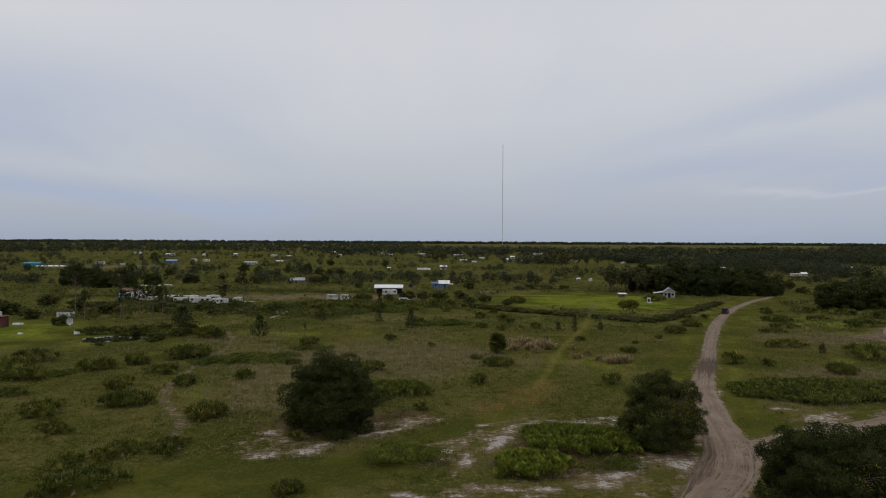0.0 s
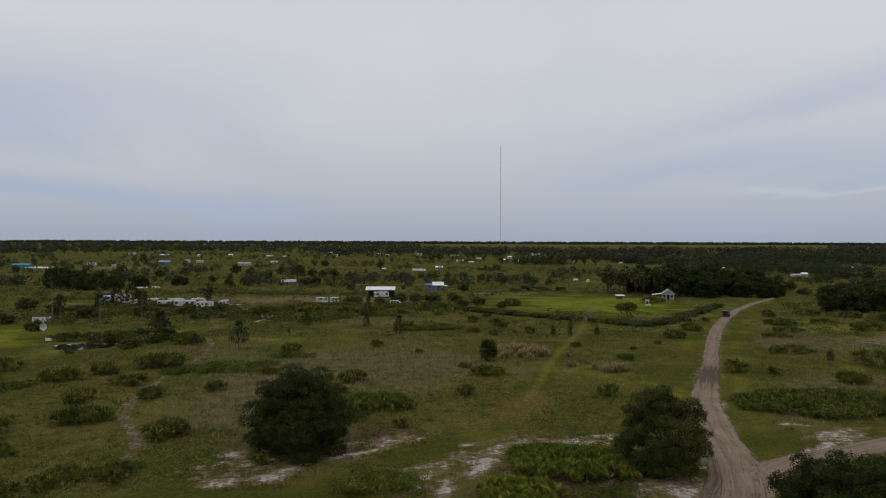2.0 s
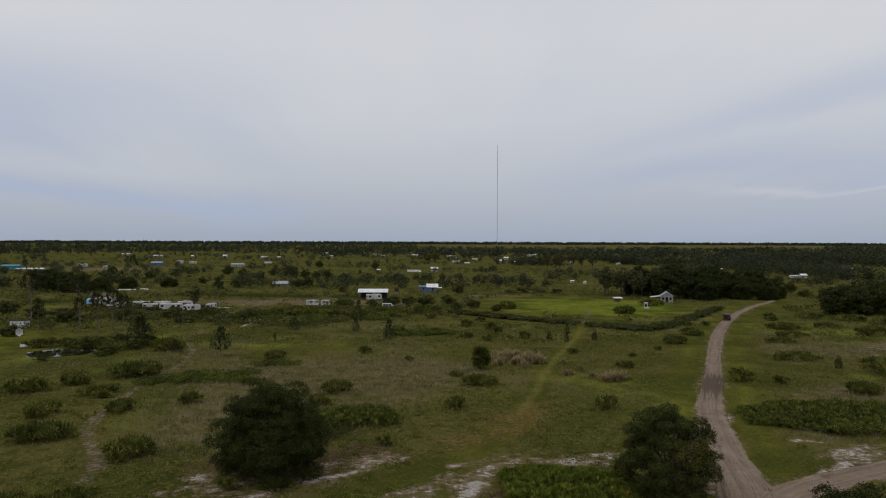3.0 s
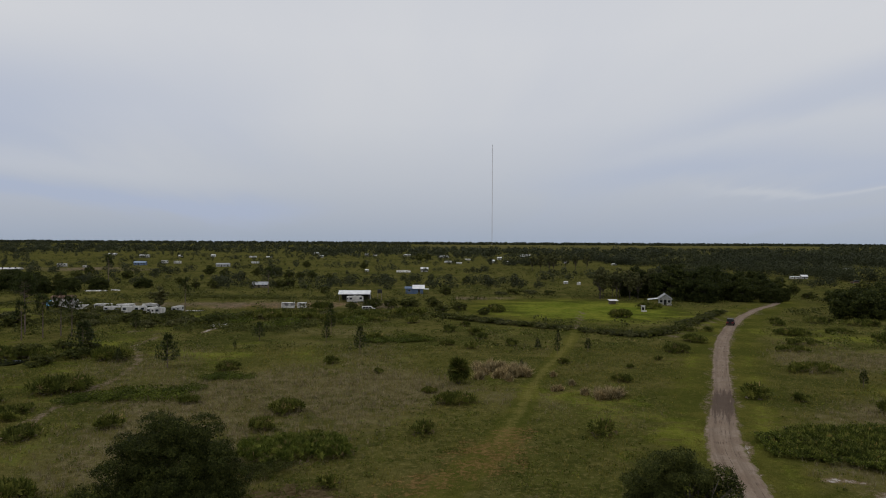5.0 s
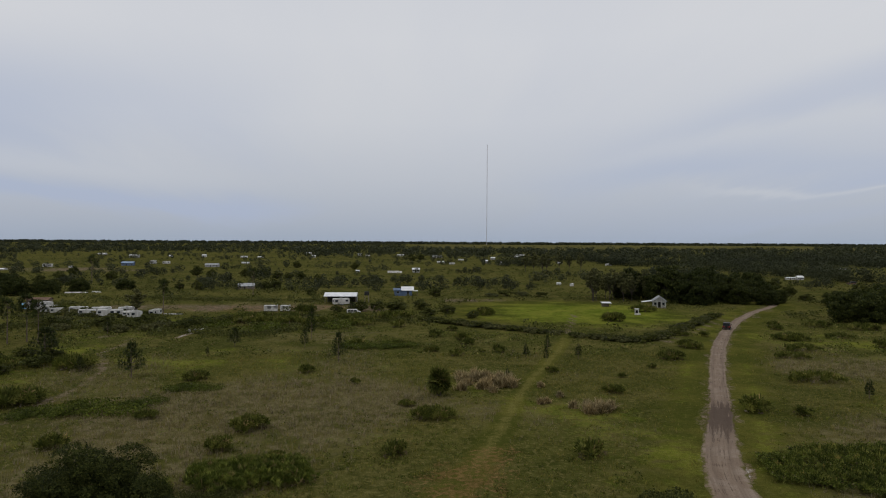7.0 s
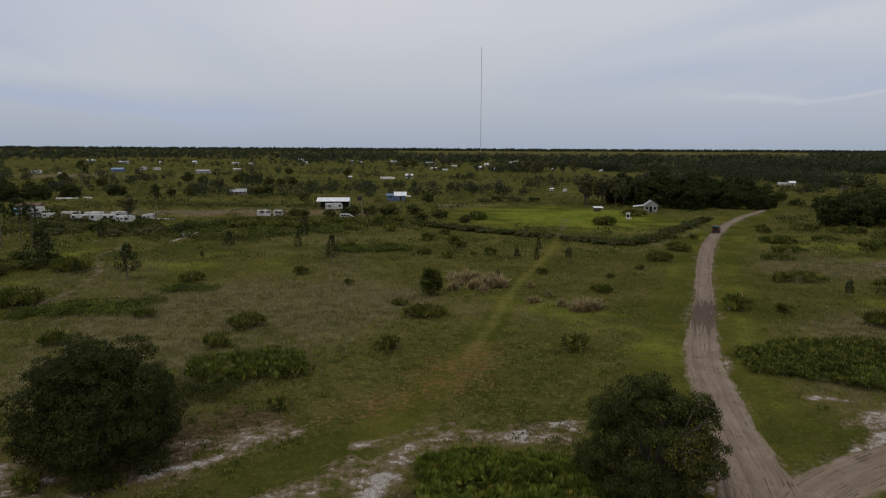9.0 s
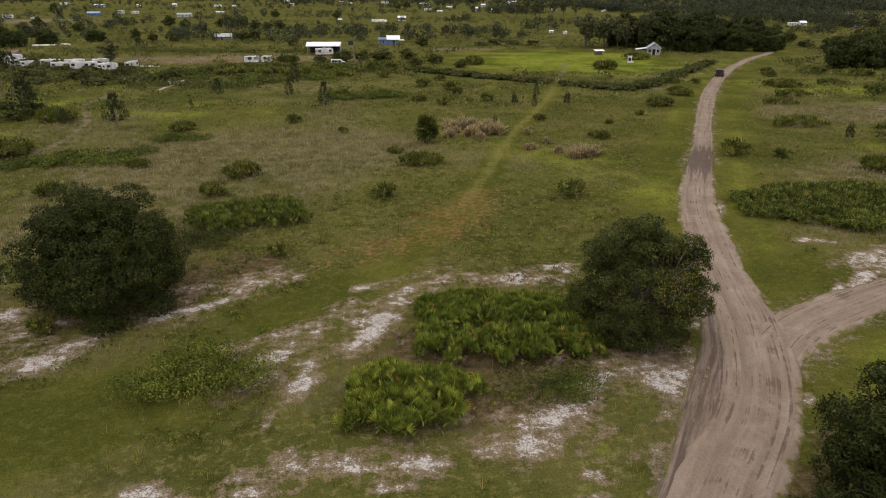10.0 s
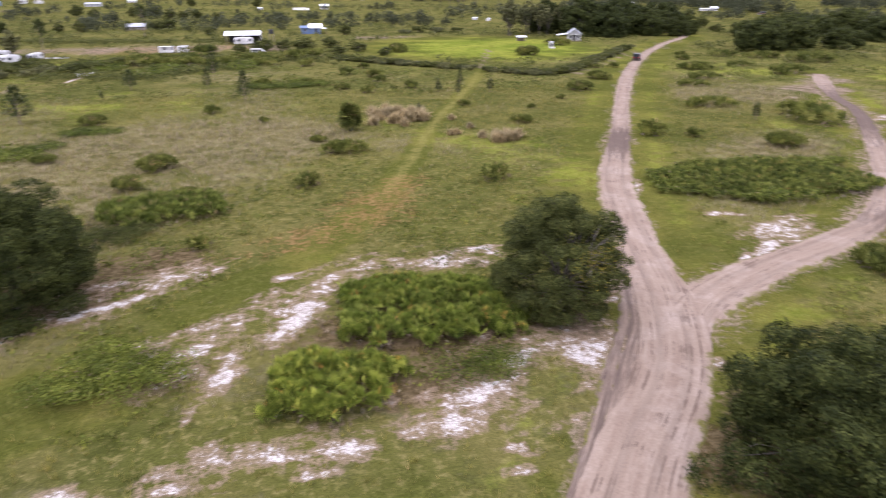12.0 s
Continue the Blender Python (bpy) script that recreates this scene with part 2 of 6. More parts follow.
def turns(yaw, tilt, roll=None):
    """Rotation matrices: tilt raises local +Y, yaw turns about the upright."""
    roll = np.zeros_like(yaw) if roll is None else roll
    cy, sy, ct, st, cr, sr = np.cos(yaw), np.sin(yaw), np.cos(tilt), np.sin(tilt), np.cos(roll), np.sin(roll)
    z, o = np.zeros_like(yaw), np.ones_like(yaw)
    rz = np.stack([cy, -sy, z, sy, cy, z, z, z, o], -1).reshape(-1, 3, 3)
    rx = np.stack([o, z, z, z, ct, -st, z, st, ct], -1).reshape(-1, 3, 3)
    ry = np.stack([cr, z, sr, z, o, z, -sr, z, cr], -1).reshape(-1, 3, 3)
    return rz @ rx @ ry


def scatter(template, at, rot, size):
    """Arrays of one joined mesh: the template set down at each place."""
    tv, tf = template
    n = len(at)
    size = np.broadcast_to(np.asarray(size, float).reshape(-1, 1, 1) if np.ndim(size) < 2 else np.asarray(size)[:, None, :], (n, 1, 1) if np.ndim(size) < 2 else (n, 1, 3))
    v = np.einsum("nij,nkj->nki", rot, tv[None] * size) + at[:, None, :]
    f = tf[None] + (np.arange(n) * len(tv))[:, None, None]
    return v.reshape(-1, 3), f.reshape(-1, tf.shape[1])


def joined(pieces):
    vs, fs, at = [], [], 0
    for v, f in pieces:
        vs.append(v)
        fs.append(f + at)
        at += len(v)
    return np.concatenate(vs), np.concatenate(fs)


def tube(points, radii, sides=7):
    """A tapered limb through the points, as quads."""
    pts = [Vector(p) for p in points]
    vs, fs = [], []
    for i, p in enumerate(pts):
        way = (pts[min(i + 1, len(pts) - 1)] - pts[max(i - 1, 0)]).normalized()
        a = way.cross(Vector((0.31, 0.95, 0.05))).normalized()
        b = way.cross(a)
        for s in range(sides):
            t = 2 * math.pi * s / sides
            vs.append(tuple(p + (a * math.cos(t) + b * math.sin(t)) * radii[i]))
    for i in range(len(pts) - 1):
        for s in range(sides):
            n = (s + 1) % sides
            fs.append((i * sides + s, i * sides + n, (i + 1) * sides + n, (i + 1) * sides + s))
    return np.array(vs), np.array(fs)


def box(bm, x0, x1, y0, y1, z0, z1, bevel=0.0):
    m = Matrix.Translation(((x0 + x1) / 2, (y0 + y1) / 2, (z0 + z1) / 2)) @ Matrix.Diagonal((x1 - x0, y1 - y0, z1 - z0, 1))
    made = bmesh.ops.create_cube(bm, size=1, matrix=m)
    if bevel:
        edges = list({e for v in made["verts"] for e in v.link_edges})
        bmesh.ops.bevel(bm, geom=edges, offset=bevel, segments=2, affect="EDGES", profile=0.5)
    return bm


def block(name, dims, material, parent, label="", bevel=0.02):
    return part(name, box(bmesh.new(), *dims, bevel), material, parent, label)


def prism(outline, x0, x1, axis="x"):
    """A solid of the (a, z) outline drawn along x (a = y) or along y (a = x)."""
    bm = bmesh.new()
    rings = []
    for c in (x0, x1):
        rings.append([bm.verts.new((c, a, z) if axis == "x" else (a, c, z)) for a, z in outline])
    bm.faces.new(rings[0])
    bm.faces.new(rings[1][::-1])
    n = len(outline)
    for i in range(n):
        bm.faces.new((rings[0][i], rings[1][i], rings[1][(i + 1) % n], rings[0][(i + 1) % n]))
    bmesh.ops.recalc_face_normals(bm, faces=bm.faces)
    return bm


def spline(points, steps=10):
    """A smooth line through rows of numbers (Catmull-Rom)."""
    p = np.array(points, float)
    p = np.vstack([2 * p[0] - p[1], p, 2 * p[-1] - p[-2]])
    out = []
    for i in range(1, len(p) - 2):
        for s in range(steps):
            t = s / steps
            a, b, c, d = p[i - 1:i + 3]
            out.append(0.5 * (2 * b + (c - a) * t + (2 * a - 5 * b + 4 * c - d) * t * t + (3 * b - a - 3 * c + d) * t ** 3))
    out.append(p[-2])
    return np.array(out)


def near_line(x, y, line):
    """Distance of points of the plan from a line."""
    best = np.full(x.shape, 1e9)
    for a, b in zip(line[:-1], line[1:]):
        d = b[:2] - a[:2]
        t = np.clip(((x - a[0]) * d[0] + (y - a[1]) * d[1]) / max(d @ d, 1e-9), 0, 1)
        best = np.minimum(best, np.hypot(x - a[0] - t * d[0], y - a[1] - t * d[1]))
    return best


def spot(x, y, cx, cy, rx, ry, turn=0.0):
    """1 in the middle of an ellipse, 0 on its rim, negative outside."""
    c, s = math.cos(radians(turn)), math.sin(radians(turn))
    u, v = (x - cx) * c + (y - cy) * s, -(x - cx) * s + (y - cy) * c
    return 1 - np.hypot(u / rx, v / ry)

# ---------------------------------------------------------------- plan of the ground
ROAD = spline([(-60, -45, 4), (-22, -8, 4), (2, 26, 4.2), (13.7, 43.5, 4.4), (21.5, 55.3, 4.4), (27.5, 63.2, 4.1), (31.3, 71.4, 4.1), (33.3, 78, 3.4),
               (34.7, 83.5, 3.7), (36.7, 90.3, 3.9), (39.4, 98.8, 3.7), (44.2, 109.7, 3.4), (51.1, 124.2, 2.7), (60.4, 144.8, 2.5), (75.4, 175.8, 2.8),
               (90.6, 203.3, 2.7), (106.2, 227.6, 2.5), (123.5, 250.7, 2.2), (133, 261, 2.2), (142, 273, 2.4), (146.5, 284, 2.2), (142, 290, 1.6)], 8)
BRANCH = spline([(30.6, 67.6, 2.0), (35.0, 71.8, 3.8), (42.3, 75.9, 3.6), (50.7, 79.6, 2.9), (58.5, 83.7, 2.7), (68.2, 93.3, 2.6), (82, 110.7, 2.4),
                 (96.6, 131.6, 1.9), (103, 145, 1.9), (113, 161, 3.4), (121, 173, 2)], 8)
TRAIL = spline([(47, 197), (37.4, 167.7), (26.1, 138.1), (15.7, 104.8), (7.3, 86.9), (1.5, 79.5), (-8, 71.5), (-16, 64), (-34, 53), (-70, 42)], 6)
TRACK = spline([(-31.5, 77), (-32.8, 83.3), (-40.1, 97), (-42.8, 116), (-43.3, 134.8), (-44.1, 144.3), (-45.9, 153), (-50.7, 165.4), (-54.1, 173), (-56, 190), (-75, 200)], 6)
SHOULDER = spline([(15.6, 49.2, 2.2), (20.4, 56.2, 2.4), (22.9, 60.3, 2.5), (25.4, 64.5, 2.7), (28.1, 69.0, 2.6), (30.1, 73.8, 2.0), (31.7, 79.3, 1.2)], 8)
MOWER = [spline([(31.5, 92), (36.4, 102.6), (41.0, 112.5), (46.2, 123.6), (53.7, 138.3), (69, 170), (83, 197)], 6),
         spline([(33.0, 91.3), (37.8, 101.9), (42.4, 111.8), (47.6, 122.9), (55.1, 137.6), (70.4, 169.2), (84.4, 196)], 6),
         spline([(45.5, 102), (50, 112), (56, 125), (61, 136), (76, 167), (93, 198)], 6), spline([(46.9, 101.3), (51.4, 111.3), (57.4, 124.3), (62.4, 135.3), (77.4, 166.3), (94.4, 197.3)], 6)]
BANK = spline([(60.5, 179), (69, 186.5), (78.6, 198), (88.4, 211), (99.6, 227.5)], 6)
SPUR = spline([(47, 197), (53, 218), (60, 240)], 4)


def lay_of_land(x, y):
    """Shares of sand, soil, straw, mown grass and leaf litter at points of the plan."""
    rough = value_noise(x, y, 5, 3) - 0.5
    broad = value_noise(x, y, 40, 5)
    road, branch = near_line(x, y, ROAD), near_line(x, y, BRANCH)
    trail, track = near_line(x, y, TRAIL), near_line(x, y, TRACK)

    def most(rows):
        v = np.full(x.shape, -1.0)
        for row in rows:
            v = np.maximum(v, spot(x, y, *row))
        return v

    sand = most([(-6.3, 78.6, 4.4, 0.9, 33), (-4.4, 82.0, 3.8, 1.9, 50), (-20.8, 78.0, 1.9, 1.6, 0), (-15.0, 71.6, 3.6, 1.9, 48), (-18.6, 69.2, 2.2, 1.4, 0),
                 (-0.3, 70.8, 1.5, 0.8, 60), (1.7, 73.6, 0.9, 0.6, 0), (1.7, 67.6, 2.4, 0.8, 76), (5.7, 74.0, 3.5, 1.1, 63), (8.0, 80.0, 2.4, 0.8, 32),
                 (4.5, 81, 0.9, 0.6, 0), (0.3, 64, 1.1, 0.4, 70), (17.0, 81.6, 4.8, 1.5, -4), (20.8, 83.8, 2.6, 0.9, 0), (21.8, 82.6, 1.8, 0.8, -20), (13.3, 82.8, 1.4, 0.6, 0)])
    sand = np.maximum(sand, most([(20.2, 67.0, 3.1, 1.8, 36), (15.8, 63.4, 3.1, 1.1, 26), (12.8, 60.5, 3.4, 1.1, -5), (18.2, 61.4, 1.3, 0.4, 30), (16.4, 58.1, 1.5, 0.6, -10),
                                  (16.2, 56.6, 0.9, 0.4, 0), (23.6, 66.6, 2.6, 3.8, -30), (26.0, 69.6, 1.5, 0.9, 30), (28.0, 72.8, 0.9, 0.6, 0), (5.0, 59.5, 2.7, 0.7, 0),
                                  (8.8, 59.4, 1.5, 0.9, 0)]))
    sand = np.maximum(sand, most([(6.8, 58.1, 1.3, 0.4, 0), (-3.6, 58.0, 1.8, 0.8, -20), (-0.2, 58.1, 1.3, 0.4, 0), (48.8, 83.4, 4.6, 2.4, 30), (44.4, 79.2, 4.6, 0.9, 40), (46.2, 88.2, 2.2, 0.7, -20), (45.0, 88.2, 1.3, 0.4, 0),
                                  (41.8, 78.0, 1.4, 0.5, 40), (41.3, 98.6, 1.0, 2.6, -25), (38.2, 91, 0.8, 1.8, -20), (30.2, 63.8, 0.8, 0.9, 0), (97, 126.5, 3, 1.6, 50), (94.5, 146, 2, 1.2, 0),
                                  (-54.1, 172.4, 1.0, 1.6, 0), (-45.3, 201.5, 0.7, 3.2, 0), (-46.2, 194.5, 0.5, 2.4, -20)]))
    streak = value_noise(x * 0.8 + y * 0.6, (y * 0.8 - x * 0.6) * 3, 3.0, 9) - 0.5
    sand = np.clip(sand * 0.95 + 0.36 + rough * 0.7 + streak * 0.9, 0, 1) * (sand > -0.7)
    thin = most([(0.5, 72, 5.5, 3.2, 60), (4, 76, 5, 2.4, 55), (14, 62, 7.5, 3.2, 14), (19, 66, 5.5, 3.4, 40), (5, 60, 8, 2.2, 5), (-3, 72, 3.2, 2.4, 40), (16, 82, 8, 2.6, 10), (-6, 81, 6.5, 3, 45), (-18, 75, 6, 3.4, 35)])
    sand = np.maximum(sand, np.clip(thin * 0.5 + 0.16 + rough * 0.7 + streak * 1.1, 0, 0.7) * (thin > -0.4))
    soil = np.clip(1.0 - np.abs(road) / 3.0 + rough * 0.8, 0, 1) * 0.85
    soil = np.maximum(soil, np.clip(1.15 - branch / 3.4 + rough * 0.9, 0, 1) * 0.8)
    soil = np.maximum(soil, np.clip(1.45 - track / 0.95 + rough * 1.2, 0, 1) * 0.56)
    soil = np.maximum(soil, np.clip(1.1 - near_line(x, y, BANK) / 1.7 + rough * 1.6, 0, 1) * 0.55)
    soil = np.maximum(soil, np.clip(1.35 - near_line(x, y, SHOULDER) / 1.9 + rough * 1.2, 0, 1))
    soil = np.maximum(soil, np.clip(spot(x, y, 24.4, 68.2, 4.0, 4.2, 40) * 1.5 + rough * 1.2, 0, 1))
    soil = np.maximum(soil, np.clip(spot(x, y, 110, 158, 16, 9, 50) * 1.4 + rough * 2, 0, 1))
    soil = np.maximum(soil, np.clip(spot(x, y, -50, 262, 62, 14, -2) * 1.5 + rough * 2, 0, 0.75))
    soil = np.maximum(soil, np.clip(spot(x, y, -24, 268, 16, 10, 0) * 1.5 + rough * 2, 0, 0.7))
    soil = np.maximum(soil, np.clip(spot(x, y, 34, 292, 16, 6, -4) * 1.2 + rough * 2, 0, 0.7))
    soil = np.maximum(soil, np.clip(spot(x, y, -250, 545, 90, 32, 0) * 1.3 + rough * 2, 0, 0.75))
    soil = np.maximum(soil, np.clip(0.9 - near_line(x, y, SPUR) / 1.8 + rough, 0, 0.8))
    litter = np.maximum.reduce([spot(x, y, -13, 81, 9, 7), spot(x, y, 25, 72.5, 6.5, 6), spot(x, y, 29.5, 53.5, 9, 7.5), spot(x, y, 14, 70, 9.5, 7),
                                spot(x, y, -6, 85.5, 7, 4), spot(x, y, 13, 64.5, 7, 3.5)])
    litter = np.clip(litter * 1.5 + rough * 1.6, 0, 0.9)
    verge = np.clip(1.35 - np.minimum(road, branch * 1.4) / 9, 0, 1)
    mown = np.maximum.reduce([verge, np.clip(1.6 - trail / 2.0 - np.clip((y - 95) / 120, 0, 0.3), 0, 1),
                              np.clip(spot(x, y, -22, 62, 34, 10, 22) * 2, 0, 1), np.clip(spot(x, y, 16, 54, 16, 7, 0) * 2, 0, 1),
                              np.clip(spot(x, y, 38, 94, 10, 14, -25) * 2, 0, 1), np.clip(spot(x, y, 58, 252, 46, 46, -12) * 3.2, 0, 1.2),
                              np.clip(spot(x, y, -103, 161, 30, 36, 8) * 3, 0, 1.2), np.clip(spot(x, y, -44, 250, 17, 6, 0) * 2, 0, 0.9),
                              np.clip(spot(x, y, 35, 70, 7, 6, 0) * 3, 0, 1)])
    worn = np.clip(most([(6, 58.5, 20, 7.5, 0), (1, 68, 7, 7, 0), (18, 62, 8, 6, 20), (-12, 72, 12, 4, 25)]) * 1.6, 0, 0.75)
    mown = np.clip(mown + rough * 0.5, 0, 1.2) * (1 - 0.8 * worn)
    straw = np.clip(np.maximum.reduce([spot(x, y, -8, 124, 34, 26, 20), spot(x, y, -42, 82, 22, 16, 0) * 0.2, spot(x, y, -32, 100, 14, 20, 0) * 0.25,
                                       spot(x, y, 66, 108, 22, 10, 30), spot(x, y, 18, 116, 10, 16, 0), spot(x, y, 84, 150, 20, 18, 50), spot(x, y, 22, 188, 24, 10, -20), spot(x, y, -42, 262, 50, 36, 6)]) * 1.5, 0, 1)
    far = np.clip((y - 1450) / 300, 0, 1) * np.clip((x / np.maximum(y, 1) + 0.02) * 20, 0, 1)
    wisp = value_noise(x, y * 0.6, 9, 45)
    straw = np.clip(straw * (0.1 + 0.9 * broad + 1.1 * (wisp - 0.35)) + ((broad - 0.45) * 1.6 + (value_noise(x, y * 0.7, 19, 47) - 0.5) * 1.2) * np.clip((260 - y) / 60, 0, 1), 0, 1) * np.clip(1.1 - mown, 0.1, 1)
    straw = np.maximum(straw, worn * 0.4)
    straw, mown = np.maximum(straw, far * 0.48), mown * (1 - far)
    return sand, soil, straw, np.clip(mown, 0, 1), litter, np.minimum.reduce([road, branch, near_line(x, y, SHOULDER) + 0.7])


def ground_material():
    m, tree, b = shader("ground_cover", 1.0, spec=0.0)
    place = tree.nodes.new("ShaderNodeNewGeometry").outputs["Position"]

    def share(name):
        n = tree.nodes.new("ShaderNodeAttribute")
        n.attribute_name = name
        return n.outputs["Fac"]

    def n(scale, detail=4, rough=0.6):
        return noise_out(tree, scale, detail, rough, place)

    def about(value, amount):
        return maths(tree, "MULTIPLY", maths(tree, "SUBTRACT", value, 0.5), 2.2 * amount)

    def plus(*values):
        total = values[0]
        for v in values[1:]:
            total = maths(tree, "ADD", total, v)
        return total

    wide, mid, clump, fine, grit = n(0.012, 4), n(0.07, 5, 0.62), n(0.42, 5, 0.65), n(1.7, 5, 0.7), n(9, 4, 0.75)
    # rough pasture: olive, with darker clumps and straw flecks
    green = blend(tree, ranged(tree, wide, 0.38, 0.62), (0.053, 0.056, 0.014), (0.086, 0.082, 0.021))
    green = blend(tree, ranged(tree, mid, 0.42, 0.60, 0, 0.8), green, (0.114, 0.096, 0.032))
    green = blend(tree, ranged(tree, clump, 0.46, 0.60, 0, 0.7), green, (0.037, 0.041, 0.009))
    green = blend(tree, ranged(tree, fine, 0.50, 0.64, 0, 0.75), green, (0.165, 0.136, 0.052))
    tan = blend(tree, ranged(tree, clump, 0.40, 0.60), (0.094, 0.074, 0.032), (0.200, 0.158, 0.090))
    tan = blend(tree, ranged(tree, fine, 0.48, 0.62, 0, 0.8), tan, (0.062, 0.057, 0.015))
    mown = blend(tree, ranged(tree, mid, 0.40, 0.60), (0.060, 0.063, 0.013), (0.110, 0.099, 0.022))
    mown = blend(tree, ranged(tree, clump, 0.45, 0.62, 0, 0.4), mown, (0.050, 0.056, 0.010))
    mown = blend(tree, ranged(tree, fine, 0.48, 0.66, 0, 0.45), mown, (0.130, 0.116, 0.034))
    mown = blend(tree, ranged(tree, n(4.2, 4, 0.7), 0.50, 0.64, 0, 0.4), mown, (0.044, 0.052, 0.010))
    lush = blend(tree, ranged(tree, mid, 0.40, 0.60), (0.115, 0.150, 0.016), (0.180, 0.188, 0.027))
    lush = blend(tree, ranged(tree, clump, 0.45, 0.62, 0, 0.6), lush, (0.062, 0.074, 0.010))
    lush = blend(tree, ranged(tree, fine, 0.50, 0.64, 0, 0.5), lush, (0.17, 0.15, 0.05))
    col = blend(tree, ranged(tree, plus(share("straw"), about(mid, 0.8), about(clump, 0.9)), 0.25, 0.85, 0, 0.72), green, tan)
    col = blend(tree, ranged(tree, plus(share("mown"), about(clump, 0.9), about(fine, 0.5)), 0.25, 0.75, 0, 0.95), col, mown)
    col = blend(tree, ranged(tree, plus(share("lush"), about(mid, 1.0), about(clump, 0.9), about(fine, 0.5)), 0.25, 0.85, 0, 0.85), col, lush)
    col = blend(tree, 1.0, col, (0.955, 1.0, 0.97), "MULTIPLY")
    loose = plus(about(fine, 0.8), about(grit, 0.35))
    brown = blend(tree, ranged(tree, fine, 0.35, 0.65), (0.050, 0.034, 0.016), (0.125, 0.092, 0.052))

    def patchy(name, *noises):
        """A share broken up by noise, but only where there is some of it."""
        base = share(name)
        return plus(base, maths(tree, "MULTIPLY", plus(*noises), ranged(tree, base, 0.02, 0.3)))

    col = blend(tree, ranged(tree, patchy("litter", about(clump, 1.0), loose), 0.25, 0.8, 0, 0.9), col, brown)
    earth = blend(tree, ranged(tree, plus(clump, about(fine, 0.6)), 0.38, 0.64), (0.106, 0.078, 0.054), (0.196, 0.150, 0.110))
    col = blend(tree, ranged(tree, patchy("soil", about(clump, 0.7), loose), 0.25, 0.8, 0, 0.92), col, earth)
    col = blend(tree, ranged(tree, patchy("lane", about(clump, 1.0), about(fine, 0.6)), 0.25, 0.9, 0, 0.62), col, (0.162, 0.142, 0.044))
    rust = blend(tree, ranged(tree, fine, 0.4, 0.62), (0.125, 0.078, 0.028), (0.215, 0.122, 0.055))
    col = blend(tree, ranged(tree, patchy("rust", about(clump, 1.5), loose, loose), 0.35, 1.0, 0, 0.58), col, rust)
    # bleached sand: a thin grey-pink scatter round white cores
    scattered = patchy("sand", about(clump, 1.1), about(n(0.9, 5, 0.75), 1.1), loose)
    col = blend(tree, ranged(tree, scattered, 0.15, 0.6, 0, 0.8), col, (0.185, 0.136, 0.092))
    white = blend(tree, ranged(tree, plus(fine, about(grit, 0.5)), 0.36, 0.64), (0.29, 0.25, 0.218), (0.46, 0.434, 0.412))
    col = blend(tree, ranged(tree, scattered, 0.66, 1.16, 0, 0.88), col, white)
    col = blend(tree, 1.0, col, blend(tree, ranged(tree, grit, 0.3, 0.7), (0.68, 0.70, 0.68), (1.30, 1.28, 1.25)), "MULTIPLY")
    tree.links.new(col, b.inputs["Base Color"])
    bumped(tree, b, plus(fine, maths(tree, "MULTIPLY", grit, 0.3), maths(tree, "MULTIPLY", clump, 1.5)), 0.8, 0.3)
    return m


def stepped(lo, hi, step, reach):
    """Grid lines: even in the near stretch, wider and wider beyond it."""
    mid = np.arange(lo, hi + step / 2, step)
    out, gap, at = [], step, 0.0
    while at < reach:
        gap *= 1.085
        at += gap
        out.append(at)
    out = np.array(out)
    return np.concatenate([(lo - out)[::-1], mid, hi + out])


